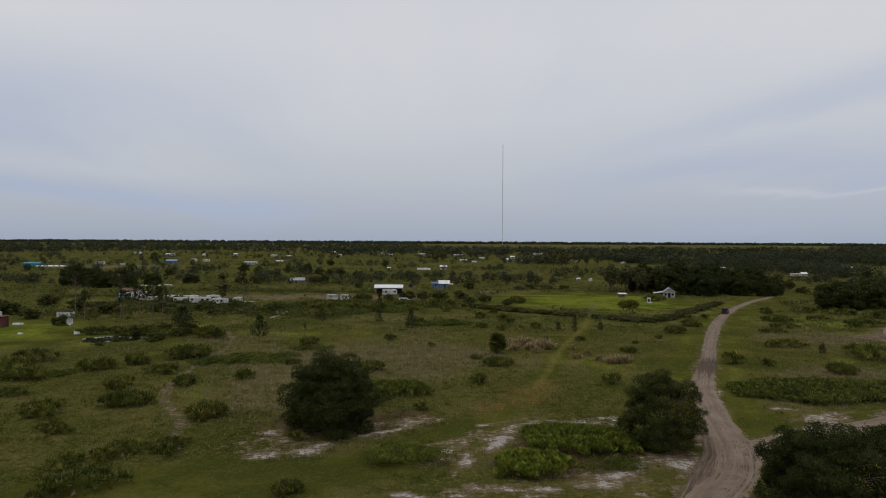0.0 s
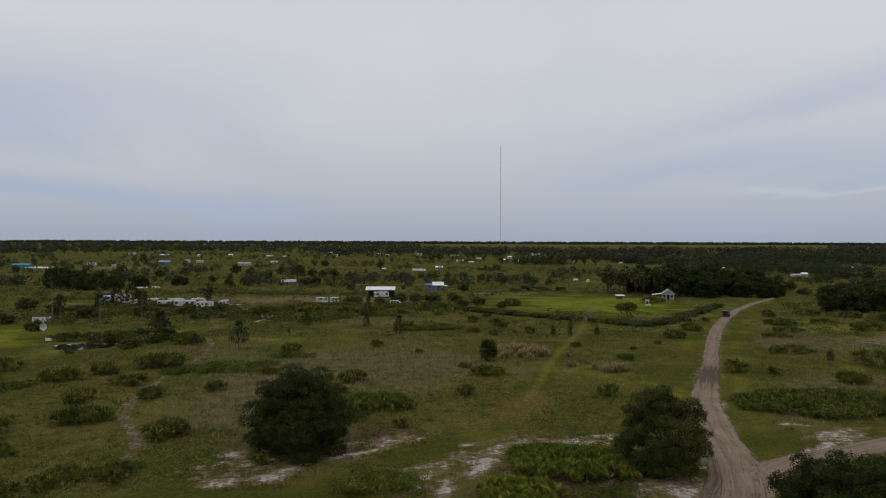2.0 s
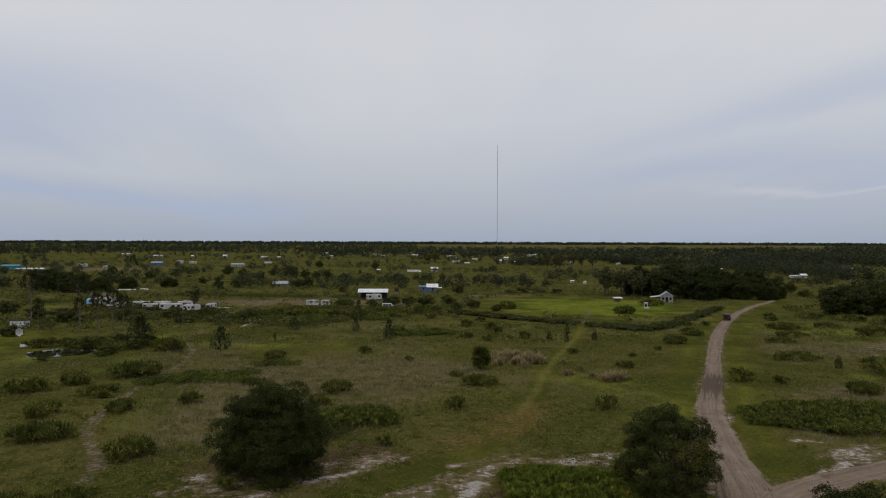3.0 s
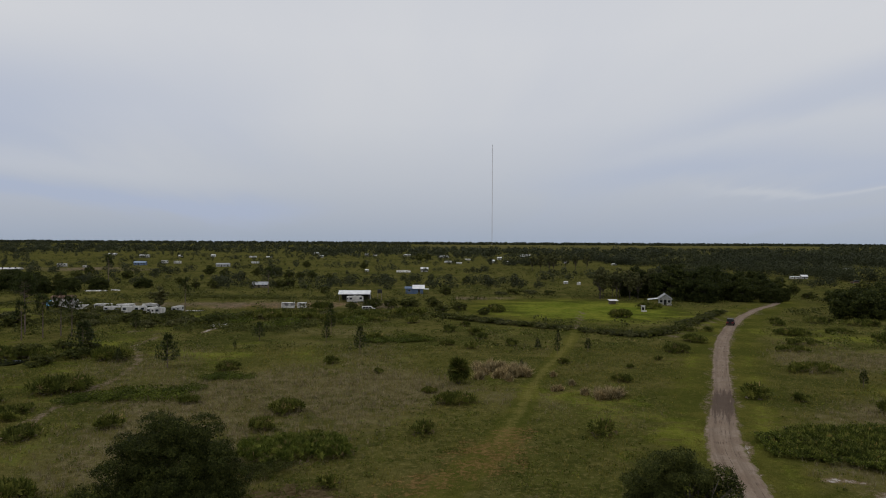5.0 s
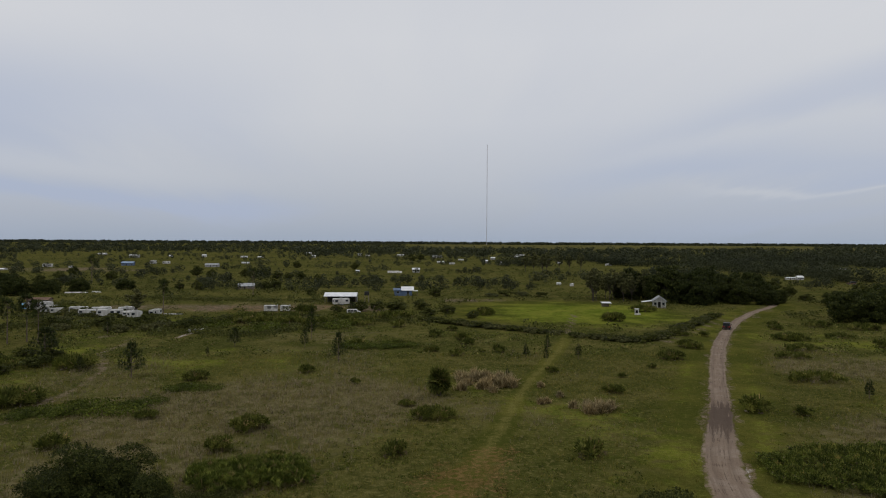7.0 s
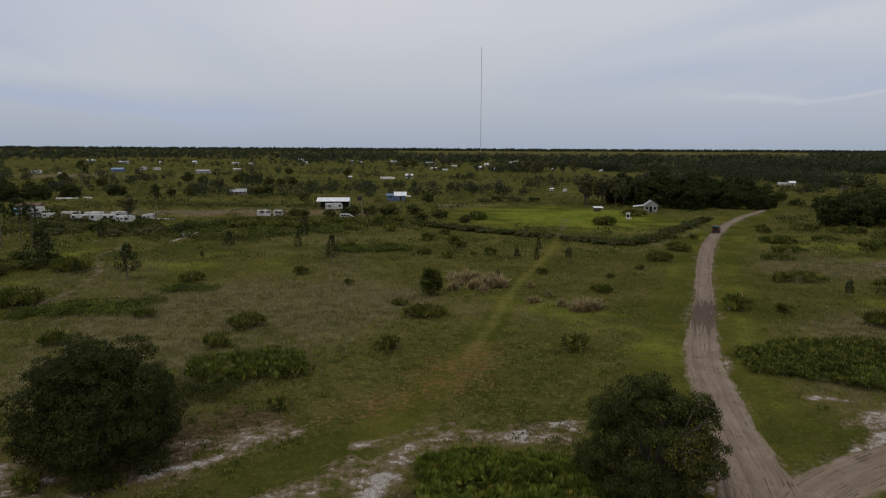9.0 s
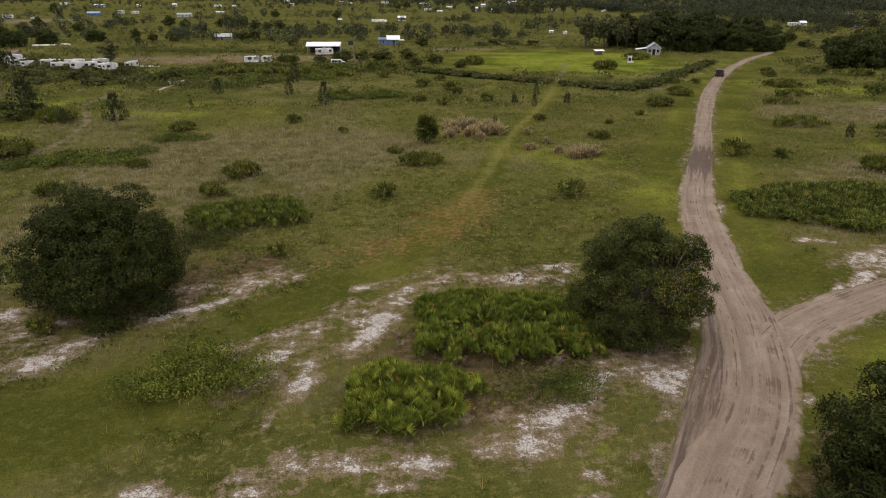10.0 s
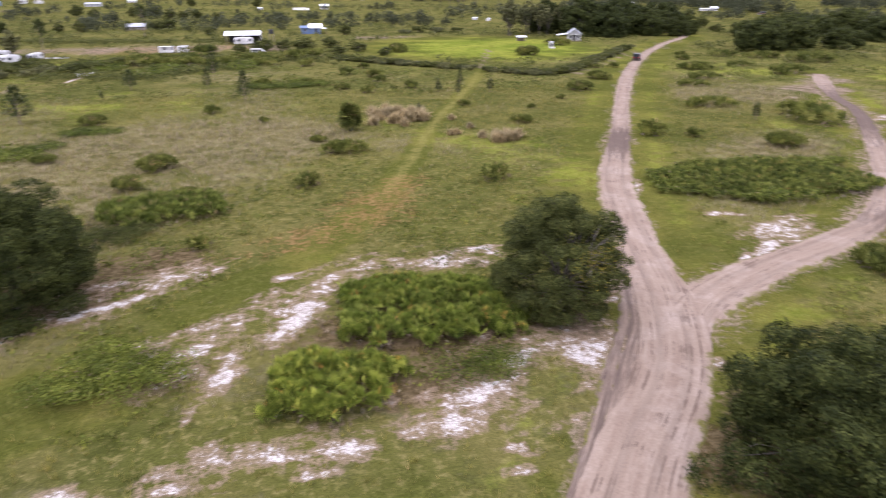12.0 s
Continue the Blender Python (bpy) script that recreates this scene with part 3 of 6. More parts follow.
def build_ground():
    xs, ys = stepped(-46, 68, 0.38, 4850), stepped(53, 134, 0.38, 4750)
    gx, gy = np.meshgrid(xs, ys)
    x, y = gx.ravel(), gy.ravel()
    sand, soil, straw, mown, litter, way = lay_of_land(x, y)
    lush = np.maximum.reduce([spot(x, y, -46, 250, 15, 5, 0) * 0.5, spot(x, y, 63, 248, 48, 48, -14) * 0.62, spot(x, y, -104, 161, 29, 34, 8) * 0.4]) * 2.5
    lush = np.clip(np.maximum(lush, 0.38 - np.abs(way - 5.0) / 6.0) - 1.2 * (way < 2), 0, 1)
    fresh = np.clip((value_noise(x, y * 0.6, 24, 49) - 0.52) * 3.2, 0, 0.5) * np.clip((300 - y) / 80, 0, 1) * np.clip((y - 70) / 30, 0, 1) * (1 - np.clip(sand + soil + straw, 0, 1))
    lush = np.maximum(lush, fresh)
    lane = np.clip(1.15 - near_line(x, y, TRAIL) / 1.35, 0, 1) * np.clip((y - 92) / 12, 0, 1) * np.clip((200 - y) / 10, 0, 1) * 0.78
    for k, line in enumerate(MOWER):
        lane = np.maximum(lane, np.clip(1.0 - near_line(x, y, line) / 0.7, 0, 1) * (0.30, 0.30, 0.30, 0.30)[k])
    rust = np.clip(np.maximum.reduce([spot(x, y, 15, 101, 11, 4, 62), spot(x, y, 6, 89.5, 8, 4.0, 45), spot(x, y, 12.5, 96, 11, 6, 60), spot(x, y, -24, 232, 12, 3, 0), spot(x, y, -40, 258, 46, 26, 6) * 0.45, spot(x, y, -22, 266, 12, 8, 0) * 0.6]) * 1.2 + (value_noise(x, y, 4, 13) - 0.5) * 0.8, 0, 0.7)
    close = np.clip(1 - np.hypot(x - 10, y - 90) / 500, 0, 1)
    z = (value_noise(x, y, 3.2, 11) - 0.5) * 0.16 * close * np.clip((way - 2.0) / 3, 0, 1) + (value_noise(x, y, 1.1, 4) - 0.5) * 0.05 * close
    z -= 0.10 * np.clip(1 - (way - 2.0) / 1.5, 0, 1)
    pond = spot(x, y, -73.0, 152.5, 7.0, 5.8, 10)
    z -= np.clip(pond * 3, 0, 1) * 0.9
    n, w = len(x), len(xs)
    i = (np.arange(len(ys) - 1)[:, None] * w + np.arange(w - 1)[None]).ravel()
    me = solid("ground", np.stack([x, y, z], 1), np.stack([i, i + 1, i + w + 1, i + w], 1), ground_material(), True)
    for name, v in (("sand", sand), ("soil", soil), ("straw", straw), ("mown", mown), ("litter", litter), ("lush", lush), ("lane", lane), ("rust", rust)):
        me.attributes.new(name, "FLOAT", "POINT").data.foreach_set("value", np.ascontiguousarray(v, dtype=np.float32))
    tagged(part("ground", me), "flat rough grassland with white sand patches and dry straw", "ground", kind="structure")


def plus_noise(tree, a, b):
    """Marks that come and go: a, raised or lowered by a second noise."""
    return maths(tree, "ADD", a, maths(tree, "MULTIPLY", maths(tree, "SUBTRACT", b, 0.5), 0.9))


def road_material():
    m, tree, b = shader("packed_sand", 1.0, spec=0.02)
    uv = tree.nodes.new("ShaderNodeUVMap")
    uv.uv_map = "lane"
    place = tree.nodes.new("ShaderNodeNewGeometry").outputs["Position"]
    along = noise_out(tree, 1.0, 6, 0.7, uv.outputs[0], (2.6, 0.14, 1))
    ruts = noise_out(tree, 1.0, 4, 0.6, uv.outputs[0], (3.6, 0.030, 1))
    thin = noise_out(tree, 1.0, 1.5, 0.6, uv.outputs[0], (5.5, 0.045, 1))
    patchy = noise_out(tree, 0.5, 4, 0.6, place)
    stains, grit = noise_out(tree, 0.3, 5, 0.65, place), noise_out(tree, 7, 5, 0.75, place)
    col = blend(tree, ranged(tree, along, 0.36, 0.64), (0.172, 0.127, 0.094), (0.218, 0.168, 0.126))
    col = blend(tree, ranged(tree, stains, 0.45, 0.66, 0, 0.8), col, (0.262, 0.210, 0.166))
    col = blend(tree, ranged(tree, plus_noise(tree, ruts, stains), 0.56, 0.72, 0, 0.45), col, (0.120, 0.088, 0.066))
    col = blend(tree, ranged(tree, plus_noise(tree, thin, patchy), 0.60, 0.72, 0, 0.7), col, (0.082, 0.057, 0.043))
    col = blend(tree, 1.0, col, blend(tree, ranged(tree, grit, 0.3, 0.7), (0.86, 0.855, 0.85), (1.13, 1.13, 1.13)), "MULTIPLY")
    lanes = tree.nodes.new("ShaderNodeSeparateXYZ")
    tree.links.new(uv.outputs[0], lanes.inputs[0])
    lane = maths(tree, "ABSOLUTE", maths(tree, "SUBTRACT", maths(tree, "ABSOLUTE", maths(tree, "ADD", lanes.outputs[0], maths(tree, "MULTIPLY", maths(tree, "SUBTRACT", along, 0.5), 1.2))), 0.85))
    col = blend(tree, ranged(tree, lane, 0.05, 0.40, 0.35, 0), col, (0.130, 0.099, 0.075))
    damp = tree.nodes.new("ShaderNodeAttribute")
    damp.attribute_name = "damp"
    col = blend(tree, ranged(tree, maths(tree, "ADD", damp.outputs["Fac"], maths(tree, "MULTIPLY", maths(tree, "SUBTRACT", along, 0.5), 2.2)), 0.40, 0.8, 0, 0.8), col, (0.070, 0.051, 0.041))
    rim = tree.nodes.new("ShaderNodeAttribute")
    rim.attribute_name = "rim"
    turf = blend(tree, ranged(tree, grit, 0.35, 0.65), (0.058, 0.062, 0.014), (0.120, 0.108, 0.028))
    ragged = maths(tree, "ADD", rim.outputs["Fac"], maths(tree, "ADD", maths(tree, "SUBTRACT", noise_out(tree, 0.9, 5, 0.7, place), 0.5), maths(tree, "MULTIPLY", maths(tree, "SUBTRACT", grit, 0.5), 0.35)))
    col = blend(tree, ranged(tree, ragged, 0.80, 1.0, 0, 0.95), col, turf)
    tree.links.new(col, b.inputs["Base Color"])
    bumped(tree, b, maths(tree, "ADD", ruts, maths(tree, "ADD", maths(tree, "MULTIPLY", grit, 0.3), maths(tree, "MULTIPLY", thin, 0.5))), 0.6, 0.08)
    return m


def build_road(name, line, label, lift, seed, others, damp=0.0):
    """A strip of packed sand with ragged rims, wheel ruts and low berms."""
    step = np.concatenate([[0], np.cumsum(np.hypot(*np.diff(line[:, :2], axis=0).T))])
    s = np.concatenate([np.arange(0, min(step[-1], 230), 0.5), np.arange(230, step[-1], 2.0)])
    cx, cy, wide = (np.interp(s, step, line[:, k]) for k in range(3))
    dx, dy = np.gradient(cx, s), np.gradient(cy, s)
    length = np.hypot(dx, dy)
    nx, ny = -dy / length, dx / length
    across = np.concatenate([[-1], np.linspace(-0.94, 0.94, 23), [1]])
    half = wide[:, None] / 2 + 0.25
    rag = np.where(across[None] < 0, value_noise(s, s * 0, 2.4, seed)[:, None], value_noise(s, s * 0 + 50, 2.4, seed)[:, None]) - 0.5
    small = np.where(across[None] < 0, value_noise(s, s * 0 + 9, 0.5, seed)[:, None], value_noise(s, s * 0 + 70, 0.7, seed)[:, None]) - 0.5
    rag = rag + small * 0.3
    off = across[None] * (half + rag * 0.9 * np.abs(across[None]) ** 3)
    x, y = cx[:, None] + nx[:, None] * off, cy[:, None] + ny[:, None] * off
    rut = -0.05 * np.exp(-((np.abs(across) - 0.42) / 0.13) ** 2) + 0.03 * np.exp(-((np.abs(across) - 0.72) / 0.12) ** 2)
    z = lift * np.clip(s[:, None] / 6, -0.5, 1) + rut[None] + (value_noise(x, y, 0.9, seed + 2) - 0.5) * 0.035 - 0.16 * np.clip((np.abs(across[None]) - 0.93) / 0.07, 0, 1)
    k = len(across)
    i = (np.arange(len(s) - 1)[:, None] * k + np.arange(k - 1)[None]).ravel()
    me = solid(name, np.stack([x.ravel(), y.ravel(), z.ravel()], 1), np.stack([i, i + 1, i + k + 1, i + k], 1)[:, ::-1], SAND_ROAD, True)
    uv = me.uv_layers.new(name="lane")
    both = np.stack([off.ravel(), np.repeat(s, k)], 1)
    loops = np.empty(len(me.loops), np.int32)
    me.loops.foreach_get("vertex_index", loops)
    uv.data.foreach_set("uv", both[loops].astype(np.float32).ravel())
    wet = np.maximum(spot(x.ravel(), y.ravel(), 49, 119, 18, 7, 64), np.maximum(spot(x.ravel(), y.ravel(), 60, 84, 14, 5, 40), spot(x.ravel(), y.ravel(), 98, 132, 48, 24, 58) * 1.5) * 0.7)
    me.attributes.new("damp", "FLOAT", "POINT").data.foreach_set("value", np.maximum(np.clip(wet * 1.1, 0, 0.9), damp).astype(np.float32))
    me.attributes.new("rim", "FLOAT", "POINT").data.foreach_set("value", (np.tile(np.abs(across), len(s)) * np.clip(np.minimum.reduce([near_line(x.ravel(), y.ravel(), o) for o in others]) - 1.7, 0, 1)).astype(np.float32))
    tagged(part(name, me), label, "road", kind="structure")


SAND_ROAD = road_material()
build_ground()
build_road("road", ROAD, "rutted pale sandy dirt road between grass verges", 0.045, 3, (BRANCH, SHOULDER))
build_road("road", BRANCH, "rutted sandy side track joining the dirt road", 0.035, 8, (ROAD,))
build_road("road", SHOULDER, "worn brown wheel track curving along the dirt road", -0.05, 5, (ROAD,), 0.64)

# ---------------------------------------------------------------- plants
LEAF = (np.array([(0, -0.5, 0), (0.26, 0.0, 0.06), (0, 0.5, 0), (-0.26, 0.0, 0.06)]), np.array([(0, 1, 2, 3)]))
LEAF_FAR = (np.array([(0, -0.62, 0), (0.42, 0.35, 0.1), (-0.42, 0.35, 0.1)]), np.array([(0, 1, 2)]))
BLADES = (np.array([v for k in range(6) for a in [k * 1.05 + 0.3] for lean in [0.25 + 0.12 * (k % 3)]
                    for v in [(0.05 * math.cos(a) - 0.025 * math.sin(a), 0.05 * math.sin(a) + 0.025 * math.cos(a), 0),
                              (0.05 * math.cos(a) + 0.025 * math.sin(a), 0.05 * math.sin(a) - 0.025 * math.cos(a), 0),
                              (lean * math.cos(a), lean * math.sin(a), 1.0 - 0.12 * (k % 2))]]), np.arange(18).reshape(6, 3))


def fan(count, spread, length, wide):
    """One palm frond: a stalk and a fan of folded blades, along +Y."""
    vs, fs = [(-0.014, 0, 0), (0.014, 0, 0), (0.0, 0.5, 0.02), (-0.012, 0.4, 0.02)], [(0, 1, 2, 3)]
    for i in range(count):
        u = 2 * i / (count - 1) - 1
        a, l = radians(spread) * u, length * (1 - 0.3 * abs(u))
        dx, dy = math.sin(a), math.cos(a)
        px, py = dy * wide, -dx * wide
        n = len(vs)
        vs += [(dx * l * 0.55 + px, 0.5 + dy * l * 0.55 + py, 0.07), (dx * l, 0.5 + dy * l, 0.0 - 0.06 * abs(u)), (dx * l * 0.55 - px, 0.5 + dy * l * 0.55 - py, 0.0)]
        fs.append((2, n, n + 1, n + 2))
    return np.array(vs), np.array(fs)


FROND, FROND_FAR = fan(11, 105, 0.80, 0.036), fan(5, 90, 0.66, 0.085)


def leaf_cloud(r, count, lobes, size, rx, ry, z0, z1, low=0.25, flat=0.9, lump=(0.11, 0.17), per=1):
    """Leaves on the shells of many overlapping lobes that make up one crown."""
    cu = r.normal(size=(lobes, 3))
    cu /= np.linalg.norm(cu, axis=1)[:, None]
    bulge = r.normal(size=(9, 3))
    bulge /= np.linalg.norm(bulge, axis=1)[:, None]
    swell = 0.76 + 0.26 * np.clip(cu @ bulge.T, 0, 1).max(axis=1) ** 6
    cu *= (r.random((lobes, 1)) ** 0.45) * swell[:, None]
    mid, half = (z0 + z1) / 2, (z1 - z0) / 2
    wide = 1 - low * np.clip(-cu[:, 2], 0, 1)
    centre = np.stack([cu[:, 0] * rx * wide, cu[:, 1] * ry * wide, mid + cu[:, 2] * half], 1)
    rad = (lump[0] + lump[1] * r.random(lobes)) * (rx + ry) / 2
    sprays = max(1, count // per)
    which = r.integers(0, lobes, sprays)
    d = r.normal(size=(sprays, 3))
    d[:, 2] = d[:, 2] * 0.8 + 0.25
    d /= np.linalg.norm(d, axis=1)[:, None]
    reach = rad[which, None] * (1.02 - 0.45 * r.random((sprays, 1)) ** 2)
    at = centre[which] + d * reach * np.array([1, 1, flat * min(1.0, half / rx + 0.2)])
    at, d = np.repeat(at, per, 0), np.repeat(d, per, 0)
    at = at + r.normal(size=at.shape) * (size * 0.8 if per > 1 else 0.0)
    keep = at[:, 2] > 0.12
    at, d = at[keep], d[keep]
    n = len(at)
    face = d + r.normal(size=(n, 3)) * 0.4
    yaw = np.arctan2(face[:, 1], face[:, 0]) + math.pi / 2
    tilt = np.arctan2(np.hypot(face[:, 0], face[:, 1]), face[:, 2])
    rot = turns(yaw, tilt, np.zeros(n)) @ turns(r.random(n) * 6.28, np.zeros(n))
    return scatter(LEAF if size < 0.3 else LEAF_FAR, at, rot, size * (0.65 + 0.7 * r.random(n))), centre


def dome_cloud(r, count, lobes, size, rx, ry, height, core, per):
    """A domed crown down to the ground: leafy lobes spread over its surface, and dense leaves within."""
    def girth(u):
        return np.where(u > 0.36, np.sqrt(np.clip(1 - ((u - 0.36) / 0.64) ** 2, 0, 1)), 1 - 0.24 * ((0.36 - u) / 0.36) ** 2)

    tries = lobes * 8
    u, a = 0.05 + 0.95 * r.random(tries) ** 0.9, r.random(tries) * 6.28
    bulge = 1 + 0.11 * np.sin(a * 3 + u * 5 + r.random() * 6) + 0.10 * np.sin(a * 5 - u * 9 + r.random() * 6)
    pts = np.column_stack([np.cos(a) * girth(u) * bulge, np.sin(a) * girth(u) * bulge, u])
    pick = [0]
    gap = np.linalg.norm(pts - pts[0], axis=1)
    for _ in range(lobes - 1):
        pick.append(int(np.argmax(gap)))
        gap = np.minimum(gap, np.linalg.norm(pts - pts[pick[-1]], axis=1))
    shell = pts[pick]
    depth = 0.66 + 0.30 * r.random((lobes, 1)) ** 1.4 + 0.17 * (r.random((lobes, 1)) < 0.22)
    out = shell - np.array([0, 0, 0.3])
    out /= np.linalg.norm(out, axis=1)[:, None]
    centre = (shell - np.array([0, 0, 0.25])) * depth * np.array([rx, ry, height * 0.97]) + np.array([0, 0, height * 0.25])
    rad = (0.13 + 0.13 * r.random(lobes)) * (rx + ry) / 2
    sprays = max(1, count // per)
    which = r.choice(lobes, sprays, p=rad ** 2 / (rad ** 2).sum())
    d = r.normal(size=(sprays, 3)) + out[which] * 0.75 + np.array([0, 0, 0.35])
    d /= np.linalg.norm(d, axis=1)[:, None]
    at = centre[which] + d * rad[which, None] * (1.0 - 0.22 * r.random((sprays, 1)) ** 2) * np.array([1.08, 1.08, 0.60])
    at, d = np.repeat(at, per, 0), np.repeat(d, per, 0)
    at = at + r.normal(size=at.shape) * size * 0.7
    inner = centre[r.integers(0, lobes, core)] * np.array([0.9, 0.9, 0.95]) + r.normal(size=(core, 3)) * 0.07 * rx
    way = r.normal(size=(core, 3))
    at, d = np.concatenate([at, inner]), np.concatenate([d, way / np.linalg.norm(way, axis=1)[:, None]])
    big = np.concatenate([size * (0.65 + 0.7 * r.random(len(at) - core)), np.full(core, size * 1.7)])
    keep = at[:, 2] > 0.1
    at, d, big = at[keep], d[keep], big[keep]
    n = len(at)
    face = d + r.normal(size=(n, 3)) * 0.35
    yaw, tilt = np.arctan2(face[:, 1], face[:, 0]) + math.pi / 2, np.arctan2(np.hypot(face[:, 0], face[:, 1]), face[:, 2])
    rot = turns(yaw, tilt) @ turns(r.random(n) * 6.28, np.zeros(n))
    return scatter(LEAF if size < 0.3 else LEAF_FAR, at, rot, big), centre


def limbs(r, height, spread, centres, base, count):
    """A trunk that forks into limbs reaching into the crown."""
    fork = height * 0.24
    bits = [tube([(0, 0, -0.2), (0.06 * height * 0.2, 0, fork * 0.5), (0, 0.05, fork)], [base * 1.35, base, base * 0.85], 9)]
    for c in centres[r.permutation(len(centres))[:count]]:
        m = np.array([c[0] * 0.45, c[1] * 0.45, fork + (c[2] - fork) * 0.55]) + r.normal(size=3) * 0.05 * spread
        bits.append(tube([(0, 0.02, fork * 0.85), tuple(m), tuple(c)], [base * 0.5, base * 0.3, base * 0.07], 6))
        for _ in range(2):
            tip = c + r.normal(size=3) * 0.09 * spread
            tip[2] = max(tip[2], 0.4)
            bits.append(tube([tuple(m), tuple((m + tip) / 2 + r.normal(size=3) * 0.06 * spread), tuple(tip)], [base * 0.22, base * 0.12, base * 0.03], 4))
    return joined(bits)


def oak(seed, rx, ry, height, leaves, size, label, group="", skirt=0.15, lobes=60, foliage=None, yellow=0, name="oak_tree", low=-0.35, bole=0.03, lump=(0.11, 0.17), per=1, core=0):
    r = np.random.default_rng(seed)
    tree = thing(name, label, "tree", group)
    if core:
        cloud, centres = dome_cloud(r, leaves, lobes, size, rx * 0.82, ry * 0.82, height * 0.91, core, per)
    else:
        cloud, centres = leaf_cloud(r, leaves, lobes, size, rx * 0.88, ry * 0.88, skirt, height * 0.93, low, lump=lump, per=per)
    base = bole * height
    part("trunk", solid("trunk", *limbs(r, height, rx, centres, base, 16), BARK, True), parent=tree)
    part("crown", solid("crown", *cloud, foliage or OAK), parent=tree)
    if yellow:
        root = Vector((0.12 * rx, -0.3 * ry, height * 0.45))
        twigs = []
        for _ in range(9):
            tip = Vector((rx * r.uniform(0.05, 0.42), -ry * r.uniform(0.62, 0.92), height * r.uniform(0.5, 0.86)))
            bend = root.lerp(tip, 0.55) + Vector(r.normal(size=3) * 0.25)
            twigs.append(tube([root, bend, tip], [0.035, 0.02, 0.006], 5))
            for _ in range(3):
                end = tip + Vector(r.normal(size=3) * 0.4)
                twigs.append(tube([bend.lerp(tip, 0.4), end], [0.018, 0.005], 4))
        part("bare_branch", solid("bare_branch", *joined(twigs), TWIG), parent=tree, label="bare grey dead twigs")
        at = np.array([0.16 * rx, -0.80 * ry, height * 0.58]) + r.normal(size=(yellow, 3)) * np.array([0.15 * rx, 0.09 * ry, 0.09 * height])
        rot = turns(r.random(yellow) * 6.28, r.random(yellow) * 3.14, r.random(yellow) * 3.14)
        part("yellowing_branch", solid("yellowing_branch", *scatter(LEAF, at, rot, size * 0.95), OAK_YELLOW), parent=tree, label="sparse yellowing leaves on a bare branch", kind="stuff")
    return tree


def pine(seed, height, bare, spread, tufts, label, group="", trunk_wide=0.02, per=26):
    """A pine: a straight bole, whorled boughs and tufts of long needles."""
    r = np.random.default_rng(seed)
    tree = thing("pine_tree", label, "tree", group)
    lean = r.normal() * 0.02 * height
    bits = [tube([(0, 0, -0.2), (lean * 0.4, 0, height * 0.5), (lean, 0, height * 0.97)], [trunk_wide * height, trunk_wide * 0.7 * height, 0.02], 7)]
    ends = []
    for i in range(tufts):
        u = r.random() ** 0.8
        z = height * (bare + (0.98 - bare) * u)
        reach = spread * (1.05 - u * 0.75) * (0.45 + 0.6 * r.random())
        a = r.random() * 6.28
        ends.append((lean * u + math.cos(a) * reach, math.sin(a) * reach, min(z + reach * 0.22, height)))
        bits.append(tube([(lean * u, 0, z - 0.1 * reach), ends[-1]], [0.012 * height * 0.35 + 0.01, 0.008], 4))
    ends = np.array(ends)
    at = np.repeat(ends, per, 0)
    n = len(at)
    yaw, tilt = r.random(n) * 6.28, r.random(n) * 2.2 - 0.5
    size = 0.11 * spread + 0.16
    needle = (np.array([(-0.09, 0, 0), (0.09, 0, 0), (0.03, 1.0, 0), (-0.03, 1.0, 0)]), np.array([(0, 1, 2, 3)]))
    part("trunk", solid("trunk", *joined(bits), PINE_BARK, True), parent=tree)
    part("crown", solid("crown", *scatter(needle, at + r.normal(size=(n, 3)) * 0.06 * spread, turns(yaw, tilt), size * (0.7 + 0.7 * r.random(n)) * 1.45), PINE), parent=tree)
    return tree


def young_pine(seed, height, spread, label, group="", levels=9):
    """A young pine: whorls of rising boughs, each with tufts of needles, in a cone."""
    r = np.random.default_rng(seed)
    tree = thing("pine_tree", label, "tree", group)
    lean = r.normal() * 0.02 * height
    bits = [tube([(0, 0, -0.2), (lean * 0.4, 0, height * 0.5), (lean, 0, height * 0.98)], [0.016 * height, 0.011 * height, 0.015], 7)]
    ends, grow = [(lean, 0, height * 0.99)], [0.5]
    for i in range(levels):
        u = (i + 0.3 * r.random()) / levels
        z = height * (0.20 + 0.76 * u)
        turn = r.random() * 6.28
        for k in range(5 if u < 0.6 else 4):
            a = turn + 6.28 * k / 5 + r.normal() * 0.25
            reach = spread * (1.0 - 0.86 * u) * (0.6 + 0.5 * r.random()) * (0.8 if i == 0 else 1)
            tip = (lean * u + math.cos(a) * reach, math.sin(a) * reach, z + reach * (0.22 + 0.2 * u))
            bits.append(tube([(lean * u, 0, z), tip], [0.012 * height * (0.5 - 0.3 * u) + 0.008, 0.007], 4))
            for f in (0.5, 0.78, 1.0):
                if reach * f > 0.2:
                    ends.append((lean * u + math.cos(a) * reach * f, math.sin(a) * reach * f, z + reach * f * (0.22 + 0.2 * u)))
                    grow.append(0.75 + 0.25 * f)
    per = 16
    at, grow = np.repeat(np.array(ends), per, 0), np.repeat(np.array(grow), per)
    n = len(at)
    needle = (np.array([(-0.10, 0, 0), (0.10, 0, 0), (0.03, 1.0, 0), (-0.03, 1.0, 0)]), np.array([(0, 1, 2, 3)]))
    part("trunk", solid("trunk", *joined(bits), PINE_BARK, True), parent=tree)
    part("crown", solid("crown", *scatter(needle, at + r.normal(size=(n, 3)) * 0.03 * spread, turns(r.random(n) * 6.28, r.random(n) * 2.0 - 0.5), (0.13 * spread + 0.14) * grow * (0.8 + 0.5 * r.random(n))), PINE), parent=tree)
    return tree


